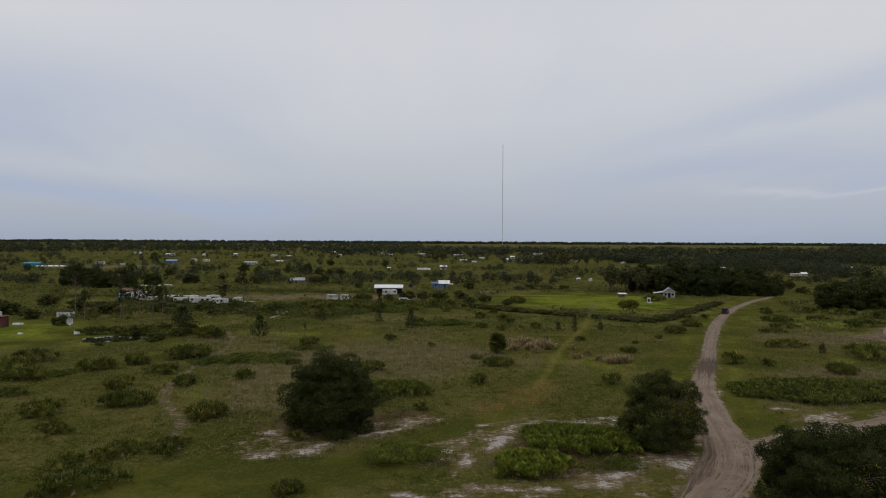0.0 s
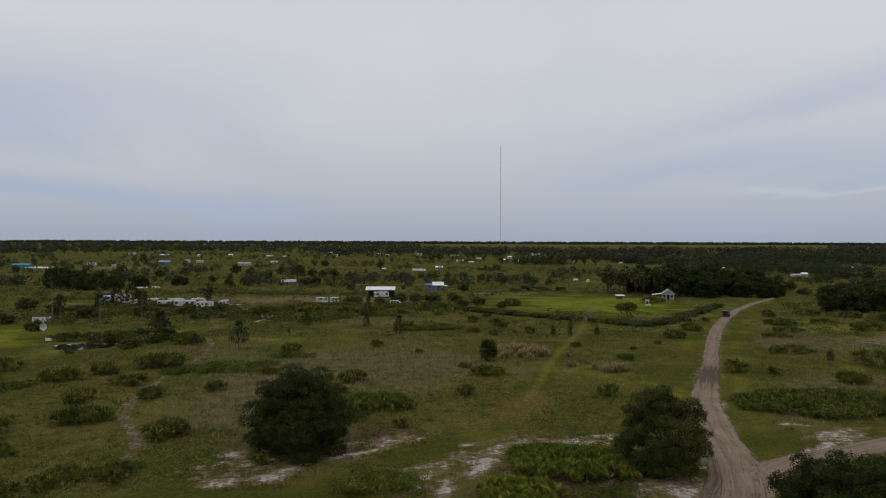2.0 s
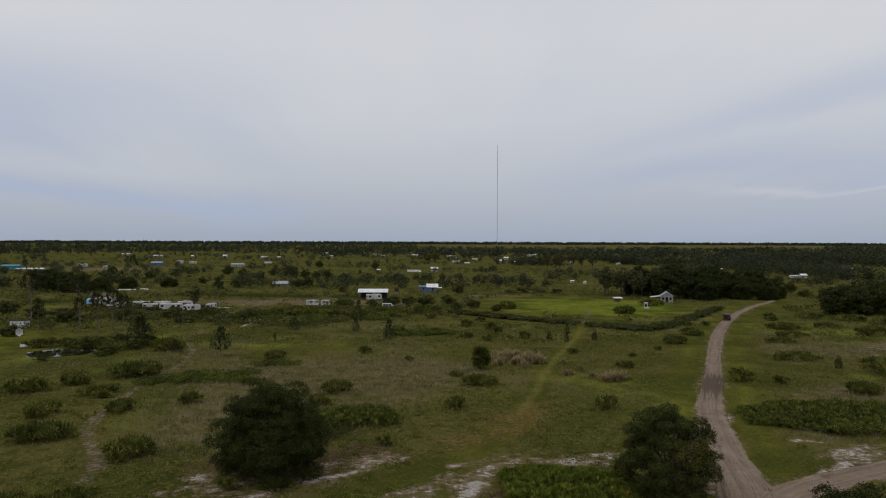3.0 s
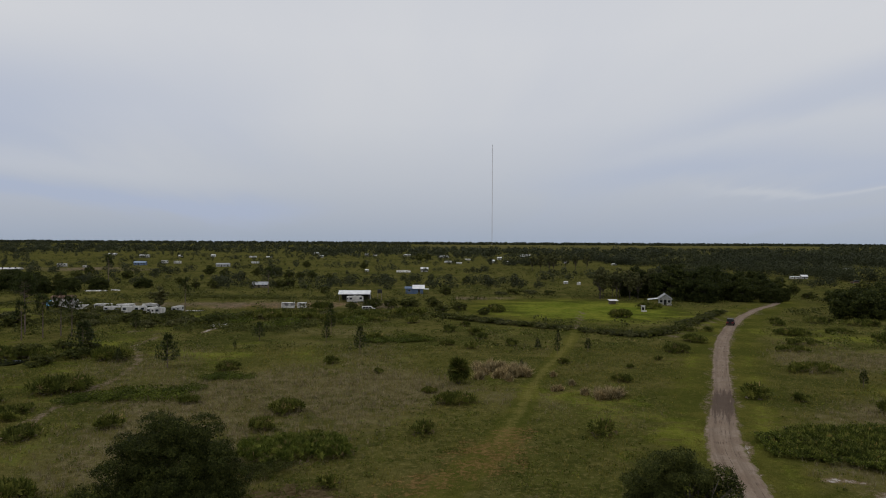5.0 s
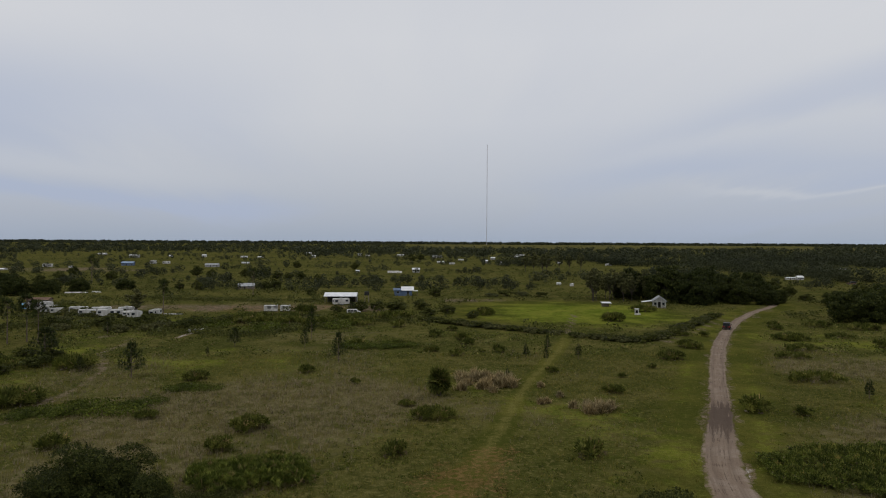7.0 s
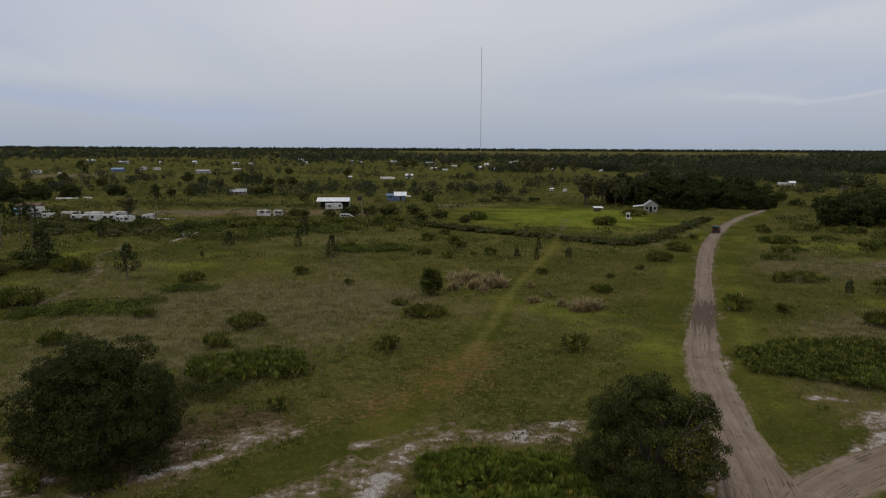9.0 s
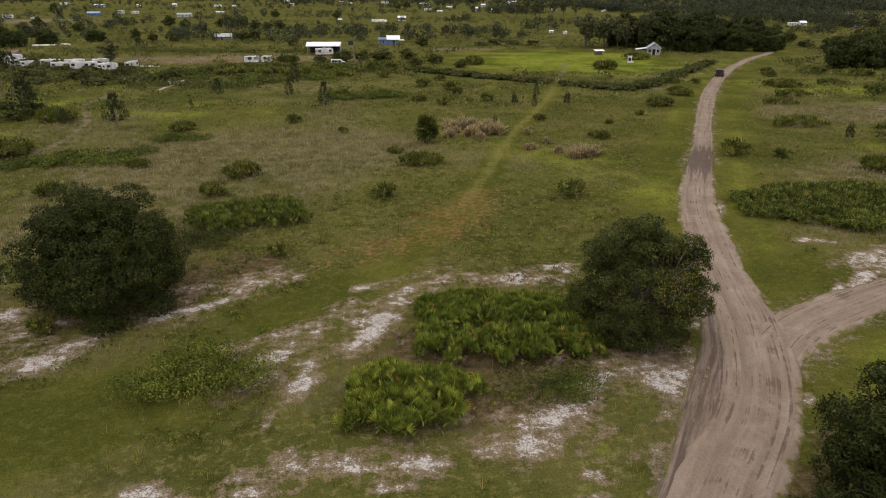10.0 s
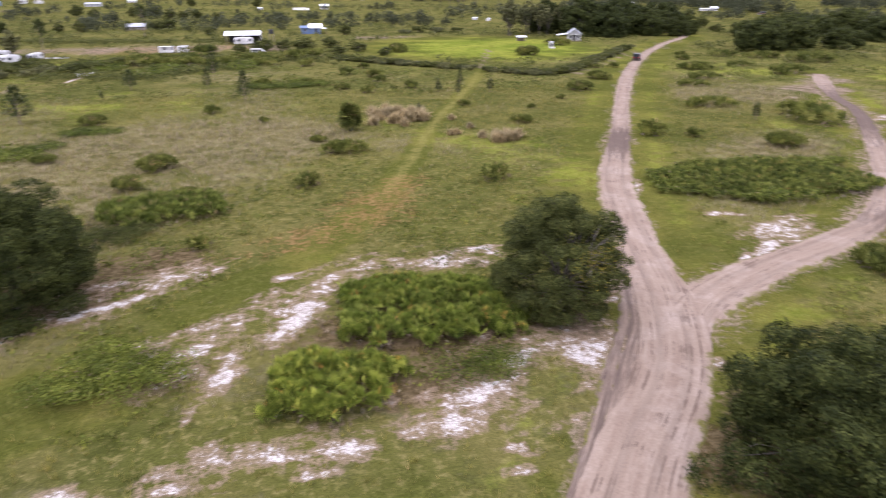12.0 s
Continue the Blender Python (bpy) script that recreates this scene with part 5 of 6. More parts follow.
def cover(name, label, category, count, draw, low, high, wide, leaves, size, foliage, seed):
    """Growth nobody could count, as one mesh of small leafy heaps."""
    r = np.random.default_rng(seed)
    x, y = draw(r, count)
    n = len(x)
    tall = low + (high - low) * r.random(n) ** 1.5
    which = np.repeat(np.arange(n), leaves)
    m = len(which)
    d = r.normal(size=(m, 3))
    d /= np.linalg.norm(d, axis=1)[:, None]
    d[:, 2] = np.abs(d[:, 2]) if low <= 1.5 else d[:, 2]
    shell = 0.72 + 0.3 * r.random((m, 1)) + 0.22 * (value_noise(d[:, 0] * 2 + which * 3.7, d[:, 2] * 2, 1.0, 5)[:, None] - 0.5)
    face = d + r.normal(size=(m, 3)) * 0.35
    d *= shell
    t = tall[which]
    own = (wide * (0.55 + 0.75 * r.random(n)))[which] if low > 1.5 else wide
    if low > 1.5:
        up = t * (0.52 + 0.48 * d[:, 2])
    else:
        up = t * (0.04 + 0.96 * d[:, 2])
    at = np.stack([x[which] + d[:, 0] * t * own, y[which] + d[:, 1] * t * own, np.maximum(up, 0.05)], 1)
    yaw, tilt = np.arctan2(face[:, 1], face[:, 0]) + math.pi / 2, np.arctan2(np.hypot(face[:, 0], face[:, 1]), face[:, 2])
    rot = turns(yaw, tilt) @ turns(r.random(m) * 6.28, np.zeros(m))
    me = solid(name, *scatter(LEAF_FAR, at, rot, t * size * (0.7 + 0.6 * r.random(m))), foliage)
    tagged(part(name, me), label, category, kind="stuff")


def open_land(x, y):
    """True off roads, yards, fields and the near ground."""
    sand, soil, straw, mown, litter, way = lay_of_land(x, y)
    return (mown < 0.55) & (soil < 0.4) & (way > 7)


def scrub_places(r, n):
    y = 190 * (1000 / 190) ** r.random(n)
    x = (r.random(n) * 2 - 1) * (y * 0.85 + 40) + 8
    keep = open_land(x, y) & (value_noise(x, y, 38, 21) > np.where(x < -25, 0.37, 0.47))
    return x[keep], y[keep]


def low_places(r, n):
    y = 165 * (900 / 165) ** r.random(n)
    x = (r.random(n) * 2 - 1) * (y * 0.85 + 20) + 8
    keep = open_land(x, y) & (value_noise(x, y, 26, 23) > 0.43)
    return x[keep], y[keep]


def wood_places(r, n, first, last):
    y = first * (last / first) ** r.random(n)
    x = (r.random(n) * 2 - 1) * (y * 0.9 + 40)
    az = x / y
    edge = np.where(az > 0.36, 330, np.where(az > 0.14, 430, np.where(az < -0.15, 1080, 900))) * (0.85 + 0.4 * value_noise(x, y, 150, 31))
    prairie = (az > 0.0) & (az < 0.62) & (y > 1500 + 260 * value_noise(x, y, 400, 39)) & (y < 3700)
    clearing = (np.abs(az - 0.545) < 0.05) & (y < 445) | (np.abs(az - 0.47) < 0.035) & (y < 480)
    keep = (y > edge) & ~prairie & ~clearing & (value_noise(x, y * 0.7, 75, 33) > np.where(y < 620, np.where(az > 0.40, 0.54, 0.57), np.where(y < 900, 0.48, 0.36)))
    return x[keep], y[keep]


def far_wood_places(r, n):
    y = 3600 + 1000 * r.random(n)
    x = (r.random(n) * 2 - 1) * y * 0.95
    keep = value_noise(x, y, 300, 35) > 0.2
    return x[keep], y[keep]


def band_places(r, n):
    """Thick brush along the edges of the yard and the old field."""
    lines = [spline([(-110, 237), (-97, 231), (-86, 227), (-74, 222), (-64, 217), (-50, 210)], 10), spline([(-50, 203), (-31, 199.5), (-16, 212), (-6, 224), (8, 226)], 10),
             spline([(-108, 200), (-92, 212), (-76, 214), (-58, 208)], 10), spline([(-96, 300), (-60, 290), (-20, 286)], 10), spline([(-140, 262), (-118, 268), (-104, 290)], 10)]
    k = r.integers(0, len(lines), n)
    x, y = np.empty(n), np.empty(n)
    for i, line in enumerate(lines):
        u = r.random((k == i).sum()) * (len(line) - 1)
        x[k == i], y[k == i] = (np.interp(u, np.arange(len(line)), line[:, c]) for c in (0, 1))
    x, y = x + r.normal(size=n) * 2.6, y + r.normal(size=n) * 2.4
    keep = value_noise(x, y, 12, 27) > 0.34
    return x[keep], y[keep]


cover("brush_band", "thick dark green brush round the trailer yard", "scrub", 1500, band_places, 0.4, 1.5, 1.7, 44, 0.30, SCRUB, 87)
cover("scrub", "scattered dark scrub and shrubs over the grassland", "scrub", 9500, scrub_places, 0.4, 2.3, 1.15, 28, 0.30, SCRUB, 81)
cover("low_brush", "low green palmetto scrub over the far grassland", "scrub", 11000, low_places, 0.35, 0.95, 2.2, 24, 0.46, PALMETTO_DULL, 82)
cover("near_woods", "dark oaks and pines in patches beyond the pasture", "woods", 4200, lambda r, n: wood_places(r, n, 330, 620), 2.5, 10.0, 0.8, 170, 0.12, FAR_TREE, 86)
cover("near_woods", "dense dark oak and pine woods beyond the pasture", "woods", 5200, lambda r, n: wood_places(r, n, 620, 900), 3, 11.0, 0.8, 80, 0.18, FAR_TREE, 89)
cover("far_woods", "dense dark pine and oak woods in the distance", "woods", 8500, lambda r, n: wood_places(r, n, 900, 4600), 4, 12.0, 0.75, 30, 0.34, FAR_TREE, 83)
def grove_places(r, n):
    """Trees over the plain, thicker towards the distance."""
    y = 330 * (1350 / 330) ** r.random(n)
    x = (r.random(n) * 2 - 1) * (y * 0.85 + 20)
    keep = open_land(x, y) & ((x / y < 0.13) | (y < 480)) & (value_noise(x, y, 55, 37) > 0.58 - 0.20 * np.clip((y - 330) / 900, 0, 1))
    return x[keep], y[keep]


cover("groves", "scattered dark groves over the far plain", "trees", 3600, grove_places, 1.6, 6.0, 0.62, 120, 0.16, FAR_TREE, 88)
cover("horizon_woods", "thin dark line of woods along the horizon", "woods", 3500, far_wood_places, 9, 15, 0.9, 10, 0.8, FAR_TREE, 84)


# grass standing on the near ground
def grass(name, label, count, choose, low, high, foliage, seed, x0, x1, y0, y1, thick=1.0):
    r = np.random.default_rng(seed)
    x, y = x0 + (x1 - x0) * r.random(count), y0 + (y1 - y0) * r.random(count)
    sand, soil, straw, mown, litter, way = lay_of_land(x, y)
    free = (way > 2.3) & (sand + r.random(count) * 0.45 < 0.72) & (soil + r.random(count) * 0.5 < 0.75) & (litter < 0.75)
    keep = free & (choose(straw, mown) > r.random(count))
    x, y = x[keep], y[keep]
    n = len(x)
    h = (low + (high - low) * r.random(n)) * (0.6 + 0.8 * value_noise(x, y, 4, 41))
    size = np.stack([h * thick, h * thick, h], 1)
    me = solid(name, *scatter(BLADES, np.stack([x, y, np.full(n, -0.04)], 1), turns(r.random(n) * 6.28, r.normal(size=n) * 0.12), size), foliage)
    tagged(part(name, me), label, "grass", kind="stuff")


grass("mown_grass", "short green mown grass beside the tracks", 70000, lambda s, m: m * 0.9, 0.08, 0.2, LAWN, 91, -50, 62, 50, 105, 1.9)
grass("rough_grass", "rough olive green pasture grass", 50000, lambda s, m: 0.8 - m * 0.75 - s * 0.3, 0.2, 0.55, GRASS, 92, -62, 95, 52, 170, 1.4)
grass("dry_grass", "pale dry wispy grass over the pasture", 70000, lambda s, m: s * 0.95 - 0.05, 0.35, 0.8, STRAW, 93, -66, 100, 64, 175, 1.0)


def weed_places(r, n):
    y = 62 * (230 / 62) ** r.random(n)
    x = (r.random(n) * 2 - 1) * (y * 0.62 + 22) + 12
    sand, soil, straw, mown, litter, way = lay_of_land(x, y)
    keep = (mown < 0.6) & (soil < 0.45) & (sand < 0.45) & (way > 5) & (value_noise(x, y, 9, 25) > 0.47)
    return x[keep], y[keep]


cover("weeds", "small dark green weeds scattered in the pasture", "weeds", 14000, weed_places, 0.12, 0.5, 1.3, 14, 0.45, WEED, 85)


def herb_places(r, n):
    y = 80 * (260 / 80) ** r.random(n)
    x = (r.random(n) * 2 - 1) * (y * 0.62 + 22) + 8
    sand, soil, straw, mown, litter, way = lay_of_land(x, y)
    keep = (mown < 0.5) & (soil < 0.45) & (straw < 0.6) & (way > 7) & (value_noise(x, y * 0.6, 17, 29) > 0.56)
    return x[keep], y[keep]


cover("low_herbs", "patches of low dark green herbs in the pasture", "weeds", 9000, herb_places, 0.15, 0.45, 1.7, 18, 0.42, HERB, 90)

# ---------------------------------------------------------------- buildings and vehicles
WHITE = coat("weathered_white_paint", (0.36, 0.35, 0.33), (0.62, 0.61, 0.58), 0.8, 0.5, streaks=True)
WHITE_ROOF = coat("white_metal_roofing", (0.62, 0.63, 0.64), (0.80, 0.81, 0.82), 0.5, 0.4)
GREY_ROOF = coat("grey_metal_roofing", (0.22, 0.23, 0.24), (0.38, 0.39, 0.40), 0.7, 0.5)
TIMBER = coat("weathered_timber", (0.13, 0.105, 0.08), (0.26, 0.22, 0.17), 1.5, 0.9, streaks=True)
GREY_WALL = coat("grey_board_wall", (0.24, 0.24, 0.23), (0.40, 0.40, 0.39), 1.2, 0.8, streaks=True)
BLUE = coat("blue_tarpaulin", (0.06, 0.095, 0.17), (0.12, 0.17, 0.27), 0.8, 0.6)
TEAL = coat("teal_painted_metal", (0.02, 0.15, 0.20), (0.05, 0.26, 0.31), 0.5, 0.5)
BROWN = coat("rusty_brown_sheet", (0.10, 0.06, 0.045), (0.21, 0.14, 0.10), 1.0, 0.85)
DARK = coat("dark_shaded_board", (0.02, 0.02, 0.02), (0.05, 0.048, 0.045), 1.5, 0.8)
RUBBER = coat("black_rubber", (0.012, 0.012, 0.012), (0.03, 0.03, 0.03), 4, 0.85)
STEEL = coat("galvanised_steel", (0.30, 0.31, 0.32), (0.45, 0.46, 0.47), 2, 0.45, 0.7)
RED = coat("dark_red_car_paint", (0.09, 0.012, 0.013), (0.14, 0.02, 0.02), 2, 0.4)
BLACK = coat("black_plastic", (0.012, 0.012, 0.013), (0.03, 0.03, 0.03), 3, 0.5)
LAMP_RED = coat("red_lens", (0.25, 0.01, 0.01), (0.35, 0.02, 0.02), 3, 0.25)
GLASS = glassy("dark_window_glass")


def wheel(parent, x, y, z, r, wide=0.22, axis="x"):
    """Tyre and rim on an axle along x or y."""
    bm = bmesh.new()
    turn = Matrix.Rotation(radians(90), 4, "Y" if axis == "x" else "X")
    bmesh.ops.create_cone(bm, cap_ends=True, segments=20, radius1=r, radius2=r, depth=wide, matrix=turn)
    bmesh.ops.bevel(bm, geom=[e for e in bm.edges if len(e.link_faces) == 2 and e.calc_face_angle() > 1], offset=0.04, segments=2, affect="EDGES")
    w = new("wheel")
    w.parent = parent
    w.location = (x, y, z)
    part("tyre", bm, RUBBER, w)
    bm = bmesh.new()
    bmesh.ops.create_cone(bm, cap_ends=True, segments=16, radius1=r * 0.6, radius2=r * 0.52, depth=wide + 0.03, matrix=turn)
    part("rim", bm, STEEL, w)
    return w


def gable_roof(parent, x0, x1, y0, y1, eave, ridge, material, along="x", thick=0.12, over=0.35, name="roof", ribs=True):
    """Two sloping sheets on a ridge along x or y, with standing ribs."""
    lo, hi = (y0, y1) if along == "x" else (x0, x1)
    a, b = (x0, x1) if along == "x" else (y0, y1)
    mid = (lo + hi) / 2
    rise = (ridge - eave) / (mid - lo)
    l, h = lo - over, hi + over
    drop = rise * over
    outline = [(l, eave - drop), (mid, ridge), (h, eave - drop), (h, eave - drop + thick), (mid, ridge + thick), (l, eave - drop + thick)]
    roof = part(name, prism(outline, a - over, b + over, along), material, parent)
    if ribs:
        r = 0.035
        n = max(3, int((b - a) / 0.9))
        for i in range(n + 1):
            c = a - over + 0.04 + (b - a + 2 * over - 0.08) * i / n
            top = [(l, eave - drop + thick), (mid, ridge + thick), (h, eave - drop + thick), (h, eave - drop + thick + r), (mid, ridge + thick + r), (l, eave - drop + thick + r)]
            part("rib", prism(top, c - 0.03, c + 0.03, along), material, roof)
    return roof


def window_on(parent, x, y, z, wide, tall, face="y", frame=None):
    """A framed pane set 3 mm proud of a wall that faces along y or x."""
    t = 0.03
    w = new("window")
    w.parent = parent
    w.location = (x, y, z)
    if face == "x":
        w.rotation_euler = (0, 0, radians(90))
    e = 0.07
    bm = bmesh.new()
    box(bm, -wide / 2 - e, wide / 2 + e, -t, t, tall / 2, tall / 2 + e)
    box(bm, -wide / 2 - e, wide / 2 + e, -t, t, -tall / 2 - e, -tall / 2)
    box(bm, -wide / 2 - e, -wide / 2, -t, t, -tall / 2, tall / 2)
    box(bm, wide / 2, wide / 2 + e, -t, t, -tall / 2, tall / 2)
    part("frame", bm, frame or STEEL, w)
    part("pane", box(bmesh.new(), -wide / 2, wide / 2, -t * 0.5, t * 0.5, -tall / 2, tall / 2), GLASS, w)
    return w


def door_on(parent, x, y, z0, wide, tall, face="y", material=None):
    d = block("door", (-wide / 2, wide / 2, -0.04, 0.04, 0, tall), material or GREY_WALL, parent)
    d.location = (x, y, z0)
    if face == "x":
        d.rotation_euler = (0, 0, radians(90))
    block("door_handle", (wide / 2 - 0.16, wide / 2 - 0.06, -0.10, 0.10, tall * 0.48, tall * 0.52), STEEL, d, bevel=0)
    return d


def trailer(long, label, group="parked travel trailers", stripe=None, name="travel_trailer"):
    """A travel trailer, its long side along x, windows on both sides."""
    t = thing(name, label, "trailer", group)
    h, w = 2.55, 1.22
    half = long / 2
    shape = [(-half, 0.55), (-half, 2.7), (-half + 0.12, h + 0.35), (half - 0.35, h + 0.35), (half - 0.05, h), (half, 1.1), (half - 0.25, 0.55)]
    bm = prism(shape, -w, w, "y")
    bmesh.ops.bevel(bm, geom=list(bm.edges), offset=0.05, segments=2, affect="EDGES")
    part("body", bm, WHITE, t)
    for side in (-1, 1):
        n = max(2, int(long / 2.2))
        for i in range(n):
            x = -half + 1.1 + (long - 2.4) * i / max(1, n - 1)
            if i == 1:
                door_on(t, x, side * (w + 0.01), 0.7, 0.7, 1.8, material=WHITE)
            else:
                window_on(t, x, side * (w + 0.01), 1.95, 1.15, 0.75)
        if stripe:
            block("stripe", (-half + 0.12, half - 0.5, side * w - 0.012, side * w + 0.012, 1.2, 1.42), stripe, t, "painted side stripe", 0)
        for x in (-0.5, 0.4):
            wheel(t, x, side * (w - 0.12), 0.36, 0.36, axis="y")
    window_on(t, -half - 0.01, 0, 1.9, 1.3, 0.7, "x")
    block("air_conditioner", (-0.5, 0.4, -0.4, 0.4, h + 0.36, h + 0.62), WHITE, t, bevel=0.06)
    block("hitch", (half - 0.4, half + 0.9, -0.08, 0.08, 0.45, 0.57), STEEL, t)
    block("jack", (half + 0.55, half + 0.67, -0.06, 0.06, 0.0, 0.9), STEEL, t)
    return t


def car(label, paint, long=4.6, wide=1.85, tall=1.8, name="car", group=""):
    """A boxy off-road car, its nose along +y."""
    c = thing(name, label, "car", group)
    l, w = long / 2, wide / 2
    bm = prism([(-l, 0.5), (-l, 1.02), (l - 0.15, 1.0), (l, 0.85), (l, 0.5)], -w, w)
    bmesh.ops.bevel(bm, geom=list(bm.edges), offset=0.07, segments=2, affect="EDGES")
    part("body", bm, paint, c)
    bm = prism([(-l + 0.05, 1.0), (-l + 0.2, tall), (0.35, tall), (0.95, 1.0)], -w + 0.1, w - 0.1)
    bmesh.ops.bevel(bm, geom=list(bm.edges), offset=0.06, segments=2, affect="EDGES")
    cabin = part("cabin", bm, BLACK, c)
    window_on(cabin, 0, -l + 0.09, 1.42, wide - 0.6, 0.5, frame=BLACK)
    for side in (-1, 1):
        window_on(cabin, side * (w - 0.095), -0.9, 1.42, 1.1, 0.42, "x", frame=BLACK)
        wheel(c, side * (w - 0.06), l - 0.85, 0.4, 0.4)
        wheel(c, side * (w - 0.06), -l + 0.8, 0.4, 0.4)
        block("tail_light", (side * (w - 0.14) - 0.08, side * (w - 0.14) + 0.08, -l - 0.03, -l + 0.02, 0.75, 0.98), LAMP_RED, c, "red tail light", 0.01)
        block("headlight", (side * (w - 0.3) - 0.12, side * (w - 0.3) + 0.12, l - 0.04, l + 0.03, 0.68, 0.84), GLASS, c, bevel=0.01)
        block("mirror", (side * (w + 0.1) - 0.1, side * (w + 0.1) + 0.1, 0.72, 0.82, 1.05, 1.22), BLACK, c)
    block("bumper", (-w + 0.05, w - 0.05, -l - 0.12, -l + 0.02, 0.45, 0.62), BLACK, c, "black rear bumper")
    block("bumper", (-w + 0.05, w - 0.05, l - 0.02, l + 0.12, 0.45, 0.62), BLACK, c, "black front bumper")
    bm = bmesh.new()
    bmesh.ops.create_cone(bm, cap_ends=True, segments=18, radius1=0.34, radius2=0.34, depth=0.2, matrix=Matrix.Translation((0, -l - 0.13, 0.98)) @ Matrix.Rotation(radians(90), 4, "X"))
    part("spare_tyre", bm, RUBBER, c)
    return c


set_down(car("dark red and black off-road car on the sandy road", RED), 92.2, 206.8, -30, 1.0, 0.03)

# open metal barn with a trailer under it
barn = set_down(thing("barn", "open-sided barn with a white metal roof on posts", "barn"), -16.4, 279, 0, 0.9)
gable_roof(barn, -6.2, 6.2, -4.2, 4.2, 3.3, 4.3, WHITE_ROOF)
for bx in (-6, -2, 2, 6):
    for by in (-4, 4):
        block("post", (bx - 0.09, bx + 0.09, by - 0.09, by + 0.09, -0.1, 3.3), TIMBER, barn)
block("back_wall", (-6.1, 6.1, 4.14, 4.26, 0, 3.2), DARK, barn, "dark boarded back wall")
block("side_wall", (6.14, 6.26, -0.5, 4.1, 0, 3.3), GREY_WALL, barn, "grey sheet side wall")
block("fascia", (-6.55, 6.55, -4.66, -4.56, 3.05, 3.2), WHITE_ROOF, barn)
for s in (-1, 1):
    part("gable", prism([(-4.1, 3.25), (4.1, 3.25), (0, 4.2)], s * 6.2 - 0.05, s * 6.2 + 0.05), WHITE_ROOF, barn)

rv_short = trailer(4.8, "short weathered white travel trailer parked on grass")
set_down(rv_short, -106.9, 251.7, 75)
rv_long = trailer(9.0, "long white travel trailer parked beside brush")
set_down(rv_long, -79.7, 235.5, 8, 0.78)
rv = trailer(7.0, "white travel trailer with dark windows parked on grass", stripe=GREY_WALL)
set_down(rv, -15.8, 272.2, 24, 0.82)
for px, py, turn, s in ((-112.2, 256.9, 60, 0.95), (-103.6, 247.9, 68, 0.9), (-87.6, 238.4, 14, 0.82), (-93.0, 244.6, 6, 0.9), (-85.2, 242.4, 20, 0.95), (-73.6, 234.8, 72, 0.85), (-67.5, 237.8, 82, 0.85), (-99.8, 245.4, 28, 0.7)):
    again(rv, px, py, turn, s * 0.82)
for px, py, turn, s in ((-83.8, 241.1, 95, 1.0), (-76.5, 239.5, 40, 1.1), (-70.9, 231.1, 50, 0.95), (-109.6, 254.5, 85, 1.0)):
    again(rv_short, px, py, turn, s * 0.82)
# wrecked trailer in two halves
for px, long, turn in ((-36.2, 4.6, 4), (-31.6, 3.0, -8)):
    w = thing("wrecked_trailer", "gutted white trailer shell with dark openings in grass", "trailer", "wrecked trailer shells")
    half = long / 2
    body = bmesh.new()
    box(body, -half, half, -1.2, -1.1, 0.2, 1.0)
    box(body, -half, -half * 0.5, -1.2, -1.1, 1.0, 2.0)
    box(body, 0.1 * half, half * 0.45, -1.2, -1.1, 1.0, 2.0)
    part("front_side", body, WHITE, w)
    block("back_side", (-half, half, 1.1, 1.2, 0.2, 2.0), WHITE, w)
    block("roof", (-half, half * 0.7, -1.25, 1.25, 2.0, 2.12), WHITE, w)
    block("end_wall", (half - 0.1, half, -1.1, 1.1, 0.2, 2.3), WHITE, w)
    block("end_wall", (-half, -half + 0.1, -1.1, 1.1, 0.2, 2.0), WHITE, w)
    block("floor_frame", (-half, half, -1.15, 1.15, 0.0, 0.2), DARK, w)
    window_on(w, half + 0.01, 0, 1.5, 0.9, 0.7, "x")
    set_down(w, px, 251.6, turn, 0.9)

# white van
van = thing("van", "white passenger van parked among brush", "van")
bm = prism([(-2.5, 0.4), (-2.5, 1.9), (-2.35, 2.05), (1.2, 2.05), (2.0, 1.3), (2.7, 1.1), (2.75, 0.4)], -0.98, 0.98, "y")
bmesh.ops.bevel(bm, geom=list(bm.edges), offset=0.07, segments=2, affect="EDGES")
part("body", bm, WHITE, van)
for s in (-1, 1):
    for x in (-1.7, -0.6, 0.6):
        window_on(van, x, s * 0.985, 1.55, 0.85, 0.42, frame=BLACK)
    wheel(van, 1.7, s * 0.86, 0.36, 0.36, axis="y")
    wheel(van, -1.6, s * 0.86, 0.36, 0.36, axis="y")
set_down(van, -9.0, 241.5, 6, 0.82)

# blue shed under a white cover
shed = set_down(thing("shed", "blue sheeted shed with a white tarpaulin roof", "shed"), 6.4, 314.5)
bm = bmesh.new()
box(bm, -4.2, 3.2, -2.6, 2.6, 0, 2.4, 0.05)
part("wall", bm, BLUE, shed)
gable_roof(shed, -1.0, 3.6, -2.7, 2.7, 2.35, 3.6, WHITE_ROOF, ribs=False)
gable_roof(shed, -4.3, -1.45, -2.7, 2.7, 2.3, 2.9, BLUE, ribs=False, name="low_roof")
block("porch_roof", (3.5, 5.6, -2.2, 2.0, 1.9, 2.0), WHITE_ROOF, shed)
for y in (-2.0, 1.8):
    block("porch_post", (5.4, 5.5, y - 0.05, y + 0.05, 0, 1.9), TIMBER, shed)
door_on(shed, 1.5, -2.62, 0, 0.9, 2.0, material=DARK)
window_on(shed, -2.6, -2.62, 1.5, 0.9, 0.8)

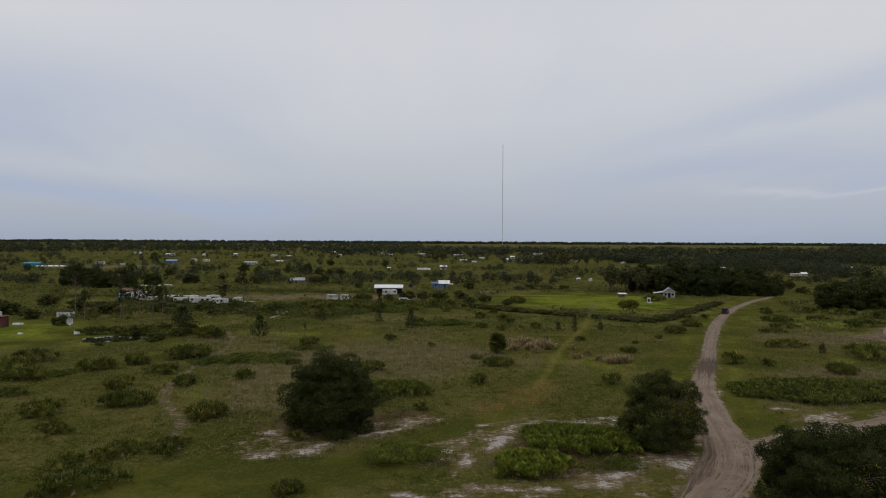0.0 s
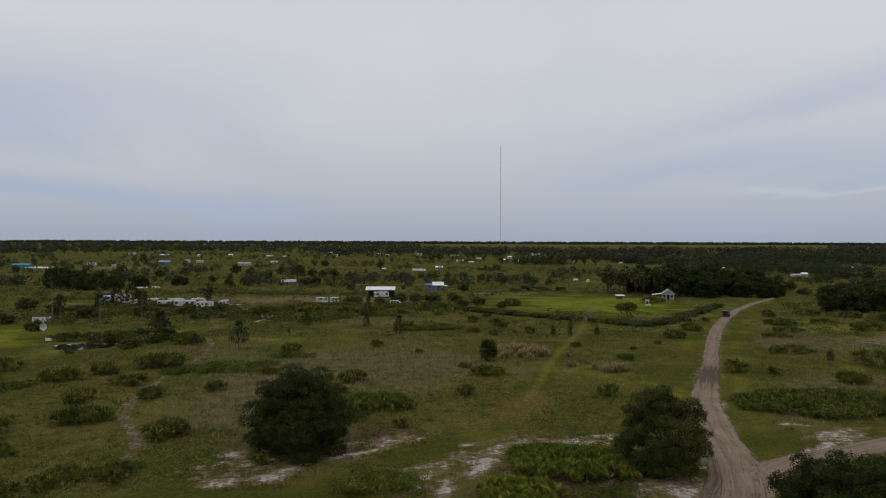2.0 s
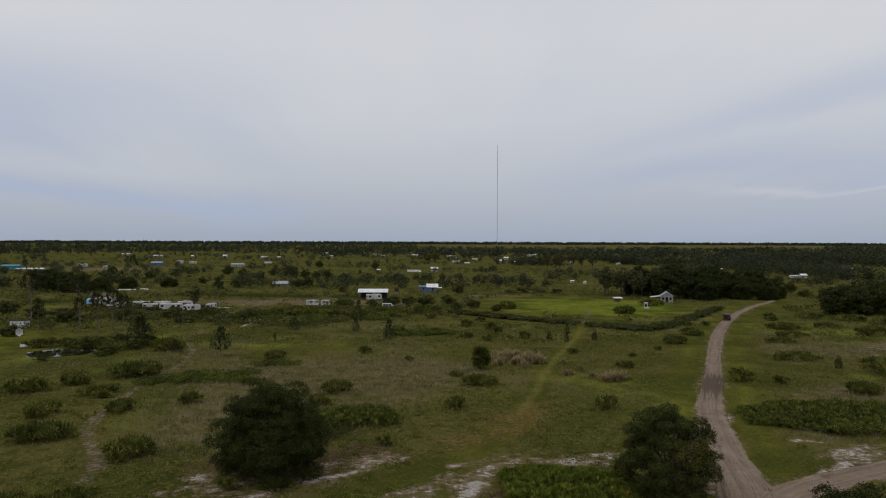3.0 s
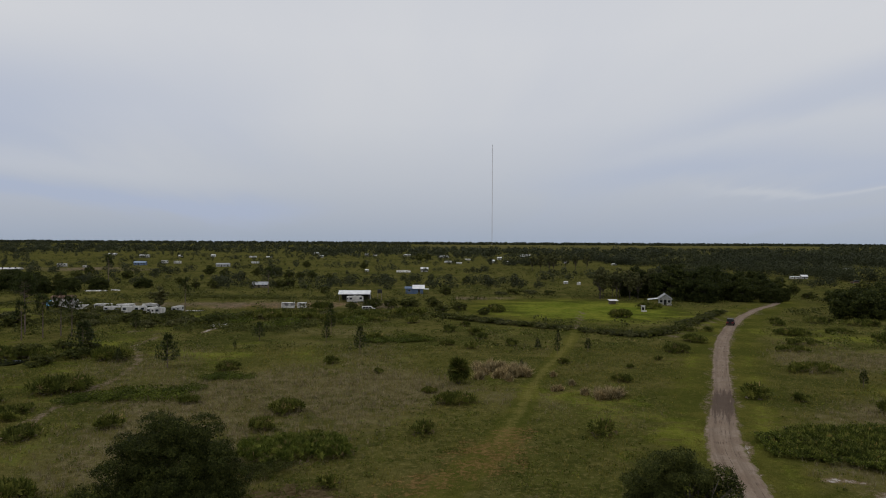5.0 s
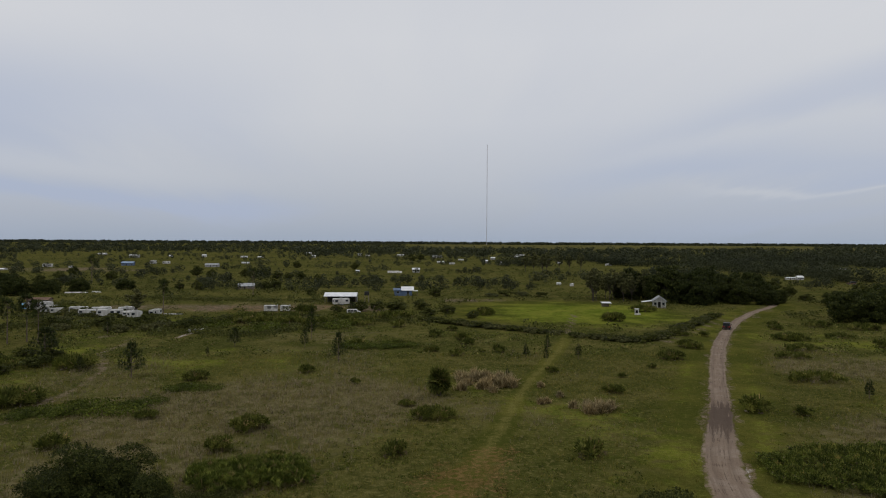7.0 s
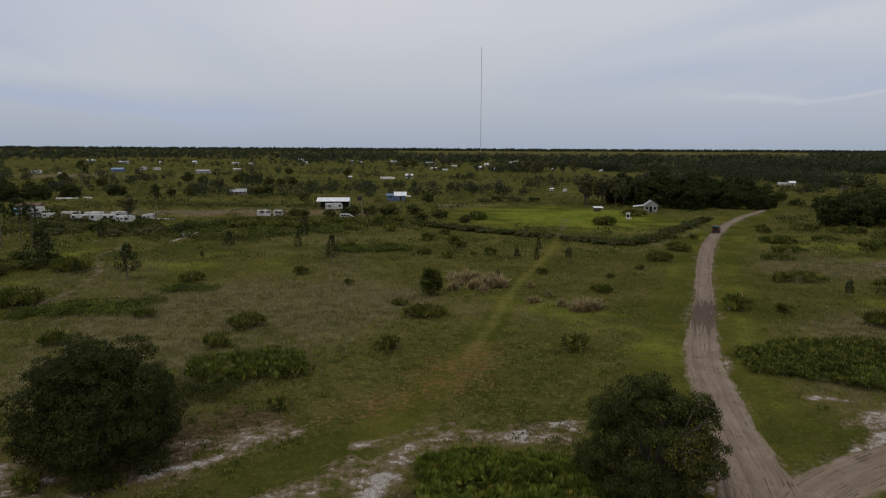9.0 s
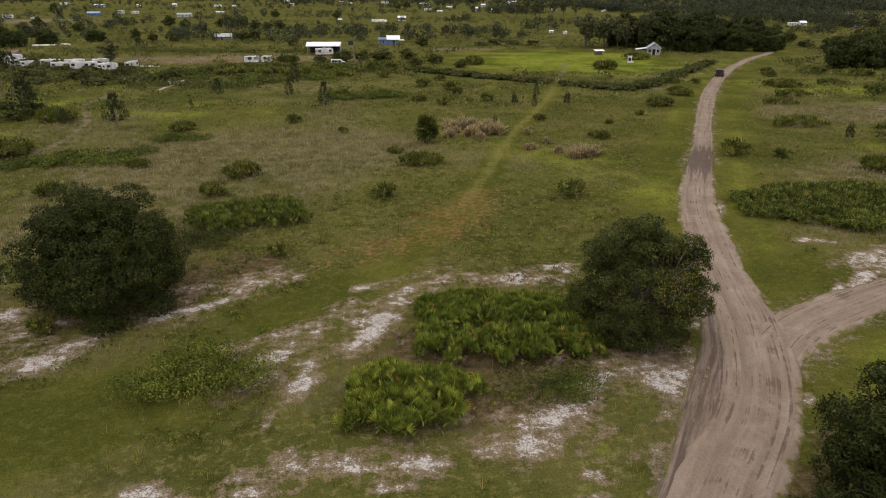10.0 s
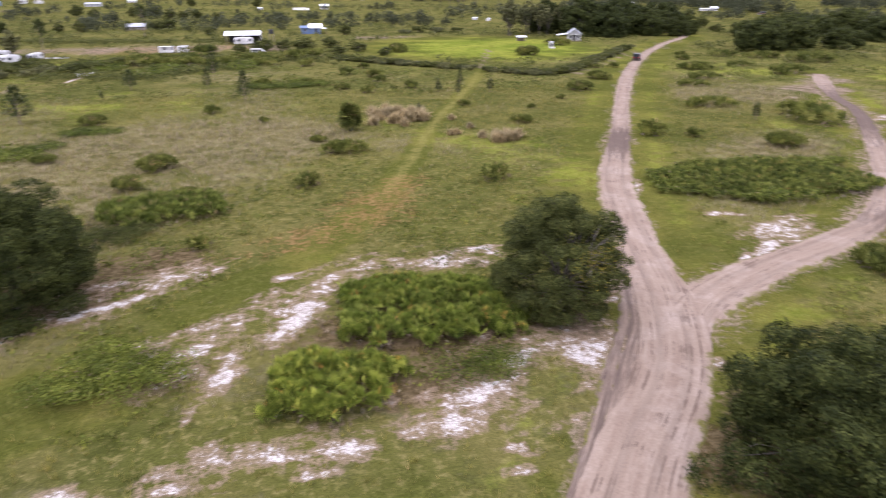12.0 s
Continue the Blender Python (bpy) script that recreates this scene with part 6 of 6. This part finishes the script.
# little gabled house with a lean-to
house = set_down(thing("house", "small pale gabled cottage with a grey metal roof and open porch", "house"), 95.2, 262.5, -18, 0.9)
bm = bmesh.new()
box(bm, -2.4, 2.4, 0.0, 6.0, 0, 2.7)
part("wall", bm, GREY_WALL, house)
part("gable", prism([(-2.4, 2.6), (2.4, 2.6), (0, 4.3)], -1.55, -1.45, "y"), GREY_WALL, house, "pale grey boarded porch gable")
gable_roof(house, -2.4, 2.4, -1.6, 6.1, 2.7, 4.35, GREY_ROOF, "y", over=0.4)
for x in (-2.2, -0.75, 0.75, 2.2):
    block("porch_post", (x - 0.09, x + 0.09, -1.5, -1.32, 0, 2.7), WHITE, house)
block("porch_beam", (-2.4, 2.4, -1.52, -1.3, 2.45, 2.65), WHITE, house)
block("porch_rail", (-2.1, -0.85, -1.45, -1.38, 0.8, 0.9), WHITE, house)
block("porch_rail", (0.85, 2.1, -1.45, -1.38, 0.8, 0.9), WHITE, house)
block("porch_floor", (-2.4, 2.4, -1.6, -0.02, 0, 0.25), TIMBER, house)
door_on(house, 0, -0.02, 0.25, 0.95, 2.05, material=DARK)
window_on(house, -1.5, -0.02, 1.6, 0.8, 0.9, frame=WHITE)
window_on(house, 1.5, -0.02, 1.6, 0.8, 0.9, frame=WHITE)
bm = prism([(-6.6, 2.0), (-2.45, 2.55), (-2.45, 2.65), (-6.6, 2.1)], 0.4, 4.6, "y")
part("lean_to_roof", bm, WHITE_ROOF, house, "pale sheet roof of the lean-to")
for y in (0.6, 4.4):
    block("lean_to_post", (-6.4, -6.28, y - 0.06, y + 0.06, 0, 2.0), TIMBER, house)

# white upright booth and low shelter on the green field
booth = set_down(thing("booth", "white upright wooden booth with a dark doorway", "booth"), 79.8, 241.2, -15, 0.78)
bm = bmesh.new()
box(bm, -0.75, -0.5, -0.75, 0.75, 0, 2.4)
box(bm, 0.5, 0.75, -0.75, 0.75, 0, 2.4)
box(bm, -0.5, 0.5, -0.75, -0.65, 1.9, 2.4)
box(bm, -0.5, 0.5, -0.75, -0.65, 0, 0.7)
part("front_frame", bm, WHITE, booth)
block("back_wall", (-0.5, 0.5, 0.55, 0.7, 0, 2.4), DARK, booth)
block("roof", (-0.9, 0.9, -0.9, 0.9, 2.4, 2.5), WHITE, booth)
block("step", (0.85, 1.5, -0.5, 0.3, 0, 0.5), WHITE, booth)
shelter = set_down(thing("shelter", "low open shelter with a pale sheet roof", "shelter"), 77.6, 266.5, 0, 0.8)
for x in (-1.6, 1.6):
    for y in (-1.2, 1.2):
        block("post", (x - 0.07, x + 0.07, y - 0.07, y + 0.07, 0, 1.7), TIMBER, shelter)
part("roof", prism([(-1.6, 1.65), (1.6, 2.0), (1.6, 2.1), (-1.6, 1.75)], -2.1, 2.1), WHITE_ROOF, shelter)
block("back_wall", (-1.7, 1.7, 1.28, 1.36, 0, 1.6), TIMBER, shelter)


def cabin(long, deep, eave, ridge, walls, roofing, label, category="house", name="cabin", group="far homesteads"):
    """A plain far building: walls, gabled roof, a door and windows."""
    c = thing(name, label, category, group)
    part("wall", box(bmesh.new(), -long / 2, long / 2, -deep / 2, deep / 2, 0, eave), walls, c)
    for s in (-1, 1):
        part("gable", prism([(-deep / 2, eave), (deep / 2, eave), (0, ridge - 0.05)], s * long / 2 - 0.1, s * long / 2 + 0.1), walls, c)
    gable_roof(c, -long / 2, long / 2, -deep / 2, deep / 2, eave, ridge, roofing, ribs=False)
    door_on(c, -long * 0.08, -deep / 2 - 0.02, 0, 0.95, 2.05, material=DARK)
    for u in (-0.34, 0.18, 0.38):
        window_on(c, long * u, -deep / 2 - 0.02, 1.5, 1.0, 0.9)
    return c


far_white = set_down(cabin(11, 4.5, 2.6, 3.3, WHITE, WHITE_ROOF, "white mobile home far across the grassland", name="mobile_home"), -327, 880)
for px, py, turn, s in ((-415, 993, 0, 1.4), (-194, 880, 0, 1.1), (-174, 880, 4, 0.9), (-143, 671, 0, 0.9), (-147, 1104, 0, 1.4), (-48, 995, 0, 0.8), (-2, 996, 3, 1.3), (47, 906, 20, 1.6), (42, 713, 10, 1.0),
                        (51, 682, 0, 0.7), (70, 808, 0, 0.8), (171, 997, 0, 1.5), (163, 711, 0, 0.7), (199, 664, 40, 0.9), (238, 534, 0, 1.0), (312, 745, 0, 0.9)):
    again(far_white, px, py, turn, s * 0.68, (1, 1, 0.85))
small_white = set_down(cabin(5, 4, 2.3, 3.2, WHITE, WHITE_ROOF, "small white outbuilding far across the grassland", "shed", "outbuilding"), 87, 713)
for px, py, turn, s in ((14, 514, 0, 1.0), (-27.5, 515, 0, 0.5), (99, 681, 30, 0.9), (-60, 1000, 0, 1.0), (128, 720, 0, 0.7), (150, 905, 0, 1.0), (-250, 905, 0, 1.0), (-290, 900, 0, 0.8), (92, 374, 70, 0.45), (87, 382, 0, 0.4), (335, 522, 10, 1.1), (-112, 905, 0, 0.9), (110, 830, 0, 1.0)):
    again(small_white, px, py, turn, s)
for px, py, turn, s in ((-274, 577, 5, 1.0), (-251, 567, 60, 0.6), (-222, 656, 80, 1.1), (-211, 658, 0, 0.9)):
    again(rv, px, py, turn, s)
set_down(cabin(11.5, 5, 2.8, 4.0, BLUE, coat("pale_blue_roofing", (0.16, 0.24, 0.36), (0.26, 0.34, 0.46), 0.6, 0.5), "long blue metal building far across the grassland", "barn", "metal_building"), -230.5, 622, 0, 0.85)
set_down(cabin(15, 6, 2.7, 4.0, GREY_WALL, GREY_ROOF, "long grey-roofed house far across the grassland"), -153, 598, 0, 0.72)
set_down(cabin(17, 8, 3.4, 4.6, TEAL, TEAL, "teal metal building beside a pale paved yard", "barn", "metal_building"), -309, 540, 0, 0.75)
set_down(cabin(20, 6, 0.6, 1.2, WHITE, WHITE_ROOF, "low pale open roof beside the teal building", "shed", "low_roof"), -291, 533)
set_down(cabin(6, 6, 2.7, 4.2, WHITE, WHITE_ROOF, "white gabled house in front of dark woods"), 249.0, 434.8, -10, 0.6)
set_down(cabin(9, 5, 2.2, 2.6, WHITE, WHITE_ROOF, "white flat-roofed side building beside the gabled house", "shed", "outbuilding"), 243.8, 436, -10, 0.58)
pavilion = set_down(cabin(9, 6, 1.9, 3.4, TIMBER, GREY_ROOF, "low grey-roofed pavilion among shrubs", "shed", "pavilion"), -67, 350, 6, 0.78)
set_down(cabin(8, 5, 2.4, 3.1, TIMBER, BROWN, "brown-roofed shed behind the parked trailers", "shed", "shed"), -118.5, 271, 8, 0.85)
tarp = set_down(thing("tarpaulin", "bright blue tarpaulin over a heap beside trailers", "tarpaulin"), -116.5, 259.5, 0)
part("cover", prism([(-1.2, 0), (-1.0, 1.3), (0, 1.9), (1.0, 1.4), (1.3, 0)], -1.5, 1.5), coat("bright_blue_tarpaulin", (0.10, 0.28, 0.45), (0.20, 0.42, 0.60), 1.5, 0.5), tarp)

# homestead by the pond
white_pen = set_down(thing("storage_box", "white-walled storage container with a dark top", "container"), -103.5, 192.6, -4, 0.8)
part("wall", box(bmesh.new(), -2.6, 2.6, -1.2, 1.2, 0, 2.2, 0.03), WHITE, white_pen)
block("roof", (-2.7, 2.7, -1.3, 1.3, 2.2, 2.36), DARK, white_pen)
door_on(white_pen, 2.62, 0, 0.05, 1.0, 1.9, "x", WHITE)
red_shed = set_down(thing("shed", "dark red-brown timber shed with a white tank on top", "shed"), -110, 172.5)
part("wall", box(bmesh.new(), -1.8, 1.8, -1.6, 1.6, 0, 2.7, 0.03), coat("dark_red_boards", (0.07, 0.028, 0.025), (0.13, 0.06, 0.05), 1.5, 0.9, streaks=True), red_shed)
block("roof", (-2.0, 2.0, -1.8, 1.8, 2.7, 2.8), BROWN, red_shed)
door_on(red_shed, 0.4, -1.62, 0, 0.9, 2.0, material=DARK)
bm = bmesh.new()
bmesh.ops.create_cone(bm, cap_ends=True, segments=20, radius1=0.75, radius2=0.7, depth=1.1, matrix=Matrix.Translation((0.3, 0, 3.35)))
bmesh.ops.bevel(bm, geom=[e for e in bm.edges if e.calc_face_angle(0) > 1], offset=0.1, segments=2, affect="EDGES")
part("tank", bm, WHITE, red_shed, "white plastic water tank")
dish = set_down(thing("satellite_dish", "white satellite dish on a short post on the lawn", "dish"), -92, 172.4, 20)
bm = bmesh.new()
bmesh.ops.create_uvsphere(bm, u_segments=20, v_segments=12, radius=1.3)
bmesh.ops.delete(bm, geom=[v for v in bm.verts if v.co.y < 0.75], context="VERTS")
bmesh.ops.solidify(bm, geom=bm.faces, thickness=0.05)
bmesh.ops.translate(bm, vec=(0, -1.2, 1.5), verts=bm.verts)
part("reflector", bm, WHITE, dish)
block("post", (-0.06, 0.06, -0.1, 0.02, 0, 1.5), STEEL, dish)
block("arm", (-0.03, 0.03, -0.9, 0.0, 1.1, 1.16), STEEL, dish)

# pond
pond_mat, pond_tree, pond_bsdf = shader("still_water", 0.06, spec=0.5)
pond_bsdf.inputs["Base Color"].default_value = (0.012, 0.014, 0.010, 1)
pond_bsdf.inputs["Specular IOR Level"].default_value = 0.5
bumped(pond_tree, pond_bsdf, noise_out(pond_tree, 1.4, 3), 0.05, 0.03)
pr = np.linspace(0, 2 * math.pi, 49)[:-1]
rim = 1 + 0.12 * np.sin(pr * 3 + 1) + 0.08 * np.sin(pr * 5)
pv = np.vstack([[(0, 0, 0)], np.column_stack([6.0 * np.cos(pr) * rim, 4.9 * np.sin(pr) * rim, np.zeros(48)])])
pond = part("water", solid("water", pv, np.array([(0, i + 1, (i + 1) % 48 + 1) for i in range(48)]), pond_mat), label="small dark still pond reflecting the sky")
tagged(set_down(pond, -73.0, 152.5, 10, 1, -0.12), category="pond", kind="structure")

# junk: white scrap on the ground, a boat hull, a far broken car
for px, py, wx, wy, tz, turn in ((-45.4, 204.2, 2.0, 1.2, 0.8, 35), (-132, 325, 4.5, 1.0, 0.5, 10), (-125, 328, 2.0, 0.8, 0.6, -20), (-108, 178, 1.2, 0.9, 0.5, 0), (-84, 160, 0.6, 0.5, 0.8, 10), (-97, 160, 0.5, 0.5, 0.4, 0), (-1, 506, 5, 2, 1.6, 0), (-64, 243, 3.0, 0.7, 0.3, -8)):
    heap = set_down(thing("scrap_heap", "pale scrap and white sheeting lying on the grass", "scrap", "pale scrap on the grass"), px, py, turn)
    part("sheet", prism([(-wy, 0), (-wy * 0.6, tz), (wy * 0.2, tz * 0.7), (wy, 0)], -wx, wx * 0.6), WHITE, heap)
    part("sheet", prism([(-wy * 0.5, 0), (0, tz * 0.8), (wy * 0.7, 0)], wx * 0.62, wx), WHITE, heap)
set_down(car("dark brown abandoned vehicle among brush at the wood's edge", BROWN), 251, 389, 80)
cone = set_down(thing("water_barrel", "dark barrel standing in the dry yard", "barrel"), -41, 262)
bm = bmesh.new()
bmesh.ops.create_cone(bm, cap_ends=True, segments=16, radius1=0.45, radius2=0.45, depth=1.1, matrix=Matrix.Translation((13, 0, 0.55)))
part("drum", bm, DARK, cone)
stand = set_down(thing("tank_stand", "dark tank on a timber stand beside the barn", "tank"), -7.4, 283)
for x in (-0.7, 0.7):
    for y in (-0.7, 0.7):
        block("leg", (x - 0.08, x + 0.08, y - 0.08, y + 0.08, 0, 2.6), TIMBER, stand)
bm = bmesh.new()
bmesh.ops.create_cone(bm, cap_ends=True, segments=18, radius1=0.9, radius2=0.85, depth=1.4, matrix=Matrix.Translation((0, 0, 3.3)))
part("tank", bm, DARK, stand)

MAST_PAINT = coat("pale_mast_paint", (0.42, 0.40, 0.40), (0.62, 0.60, 0.60), 0.02, 0.6)
# guyed radio mast, far off
mast = set_down(thing("radio_mast", "very tall thin guyed lattice radio mast", "mast"), 423, 3522)
MAST_TALL, MAST_HALF = 522, 1.3
legs = [(MAST_HALF * math.cos(radians(a)), MAST_HALF * math.sin(radians(a))) for a in (90, 210, 330)]
for lx, ly in legs:
    part("leg", solid("leg", *tube([(lx, ly, 0), (lx, ly, MAST_TALL)], [0.34, 0.34], 6), MAST_PAINT), parent=mast)
rungs = []
for i in range(52):
    z0, z1 = MAST_TALL * i / 52, MAST_TALL * (i + 1) / 52
    for k in range(3):
        (ax, ay), (bx, by) = legs[k], legs[(k + 1) % 3]
        rungs.append(tube([(ax, ay, z0), (bx, by, z1)], [0.14, 0.14], 4))
part("bracing", solid("bracing", *joined(rungs), MAST_PAINT), parent=mast, kind="stuff")
for share in (0.3, 0.62, 0.95):
    for a in (90, 210, 330):
        d = 330 * (0.55 + 0.45 * share)
        part("guy_wire", solid("guy_wire", *tube([(0, 0, MAST_TALL * share), (d * math.cos(radians(a)), d * math.sin(radians(a)), 0)], [0.02, 0.02], 4), MAST_PAINT), parent=mast)
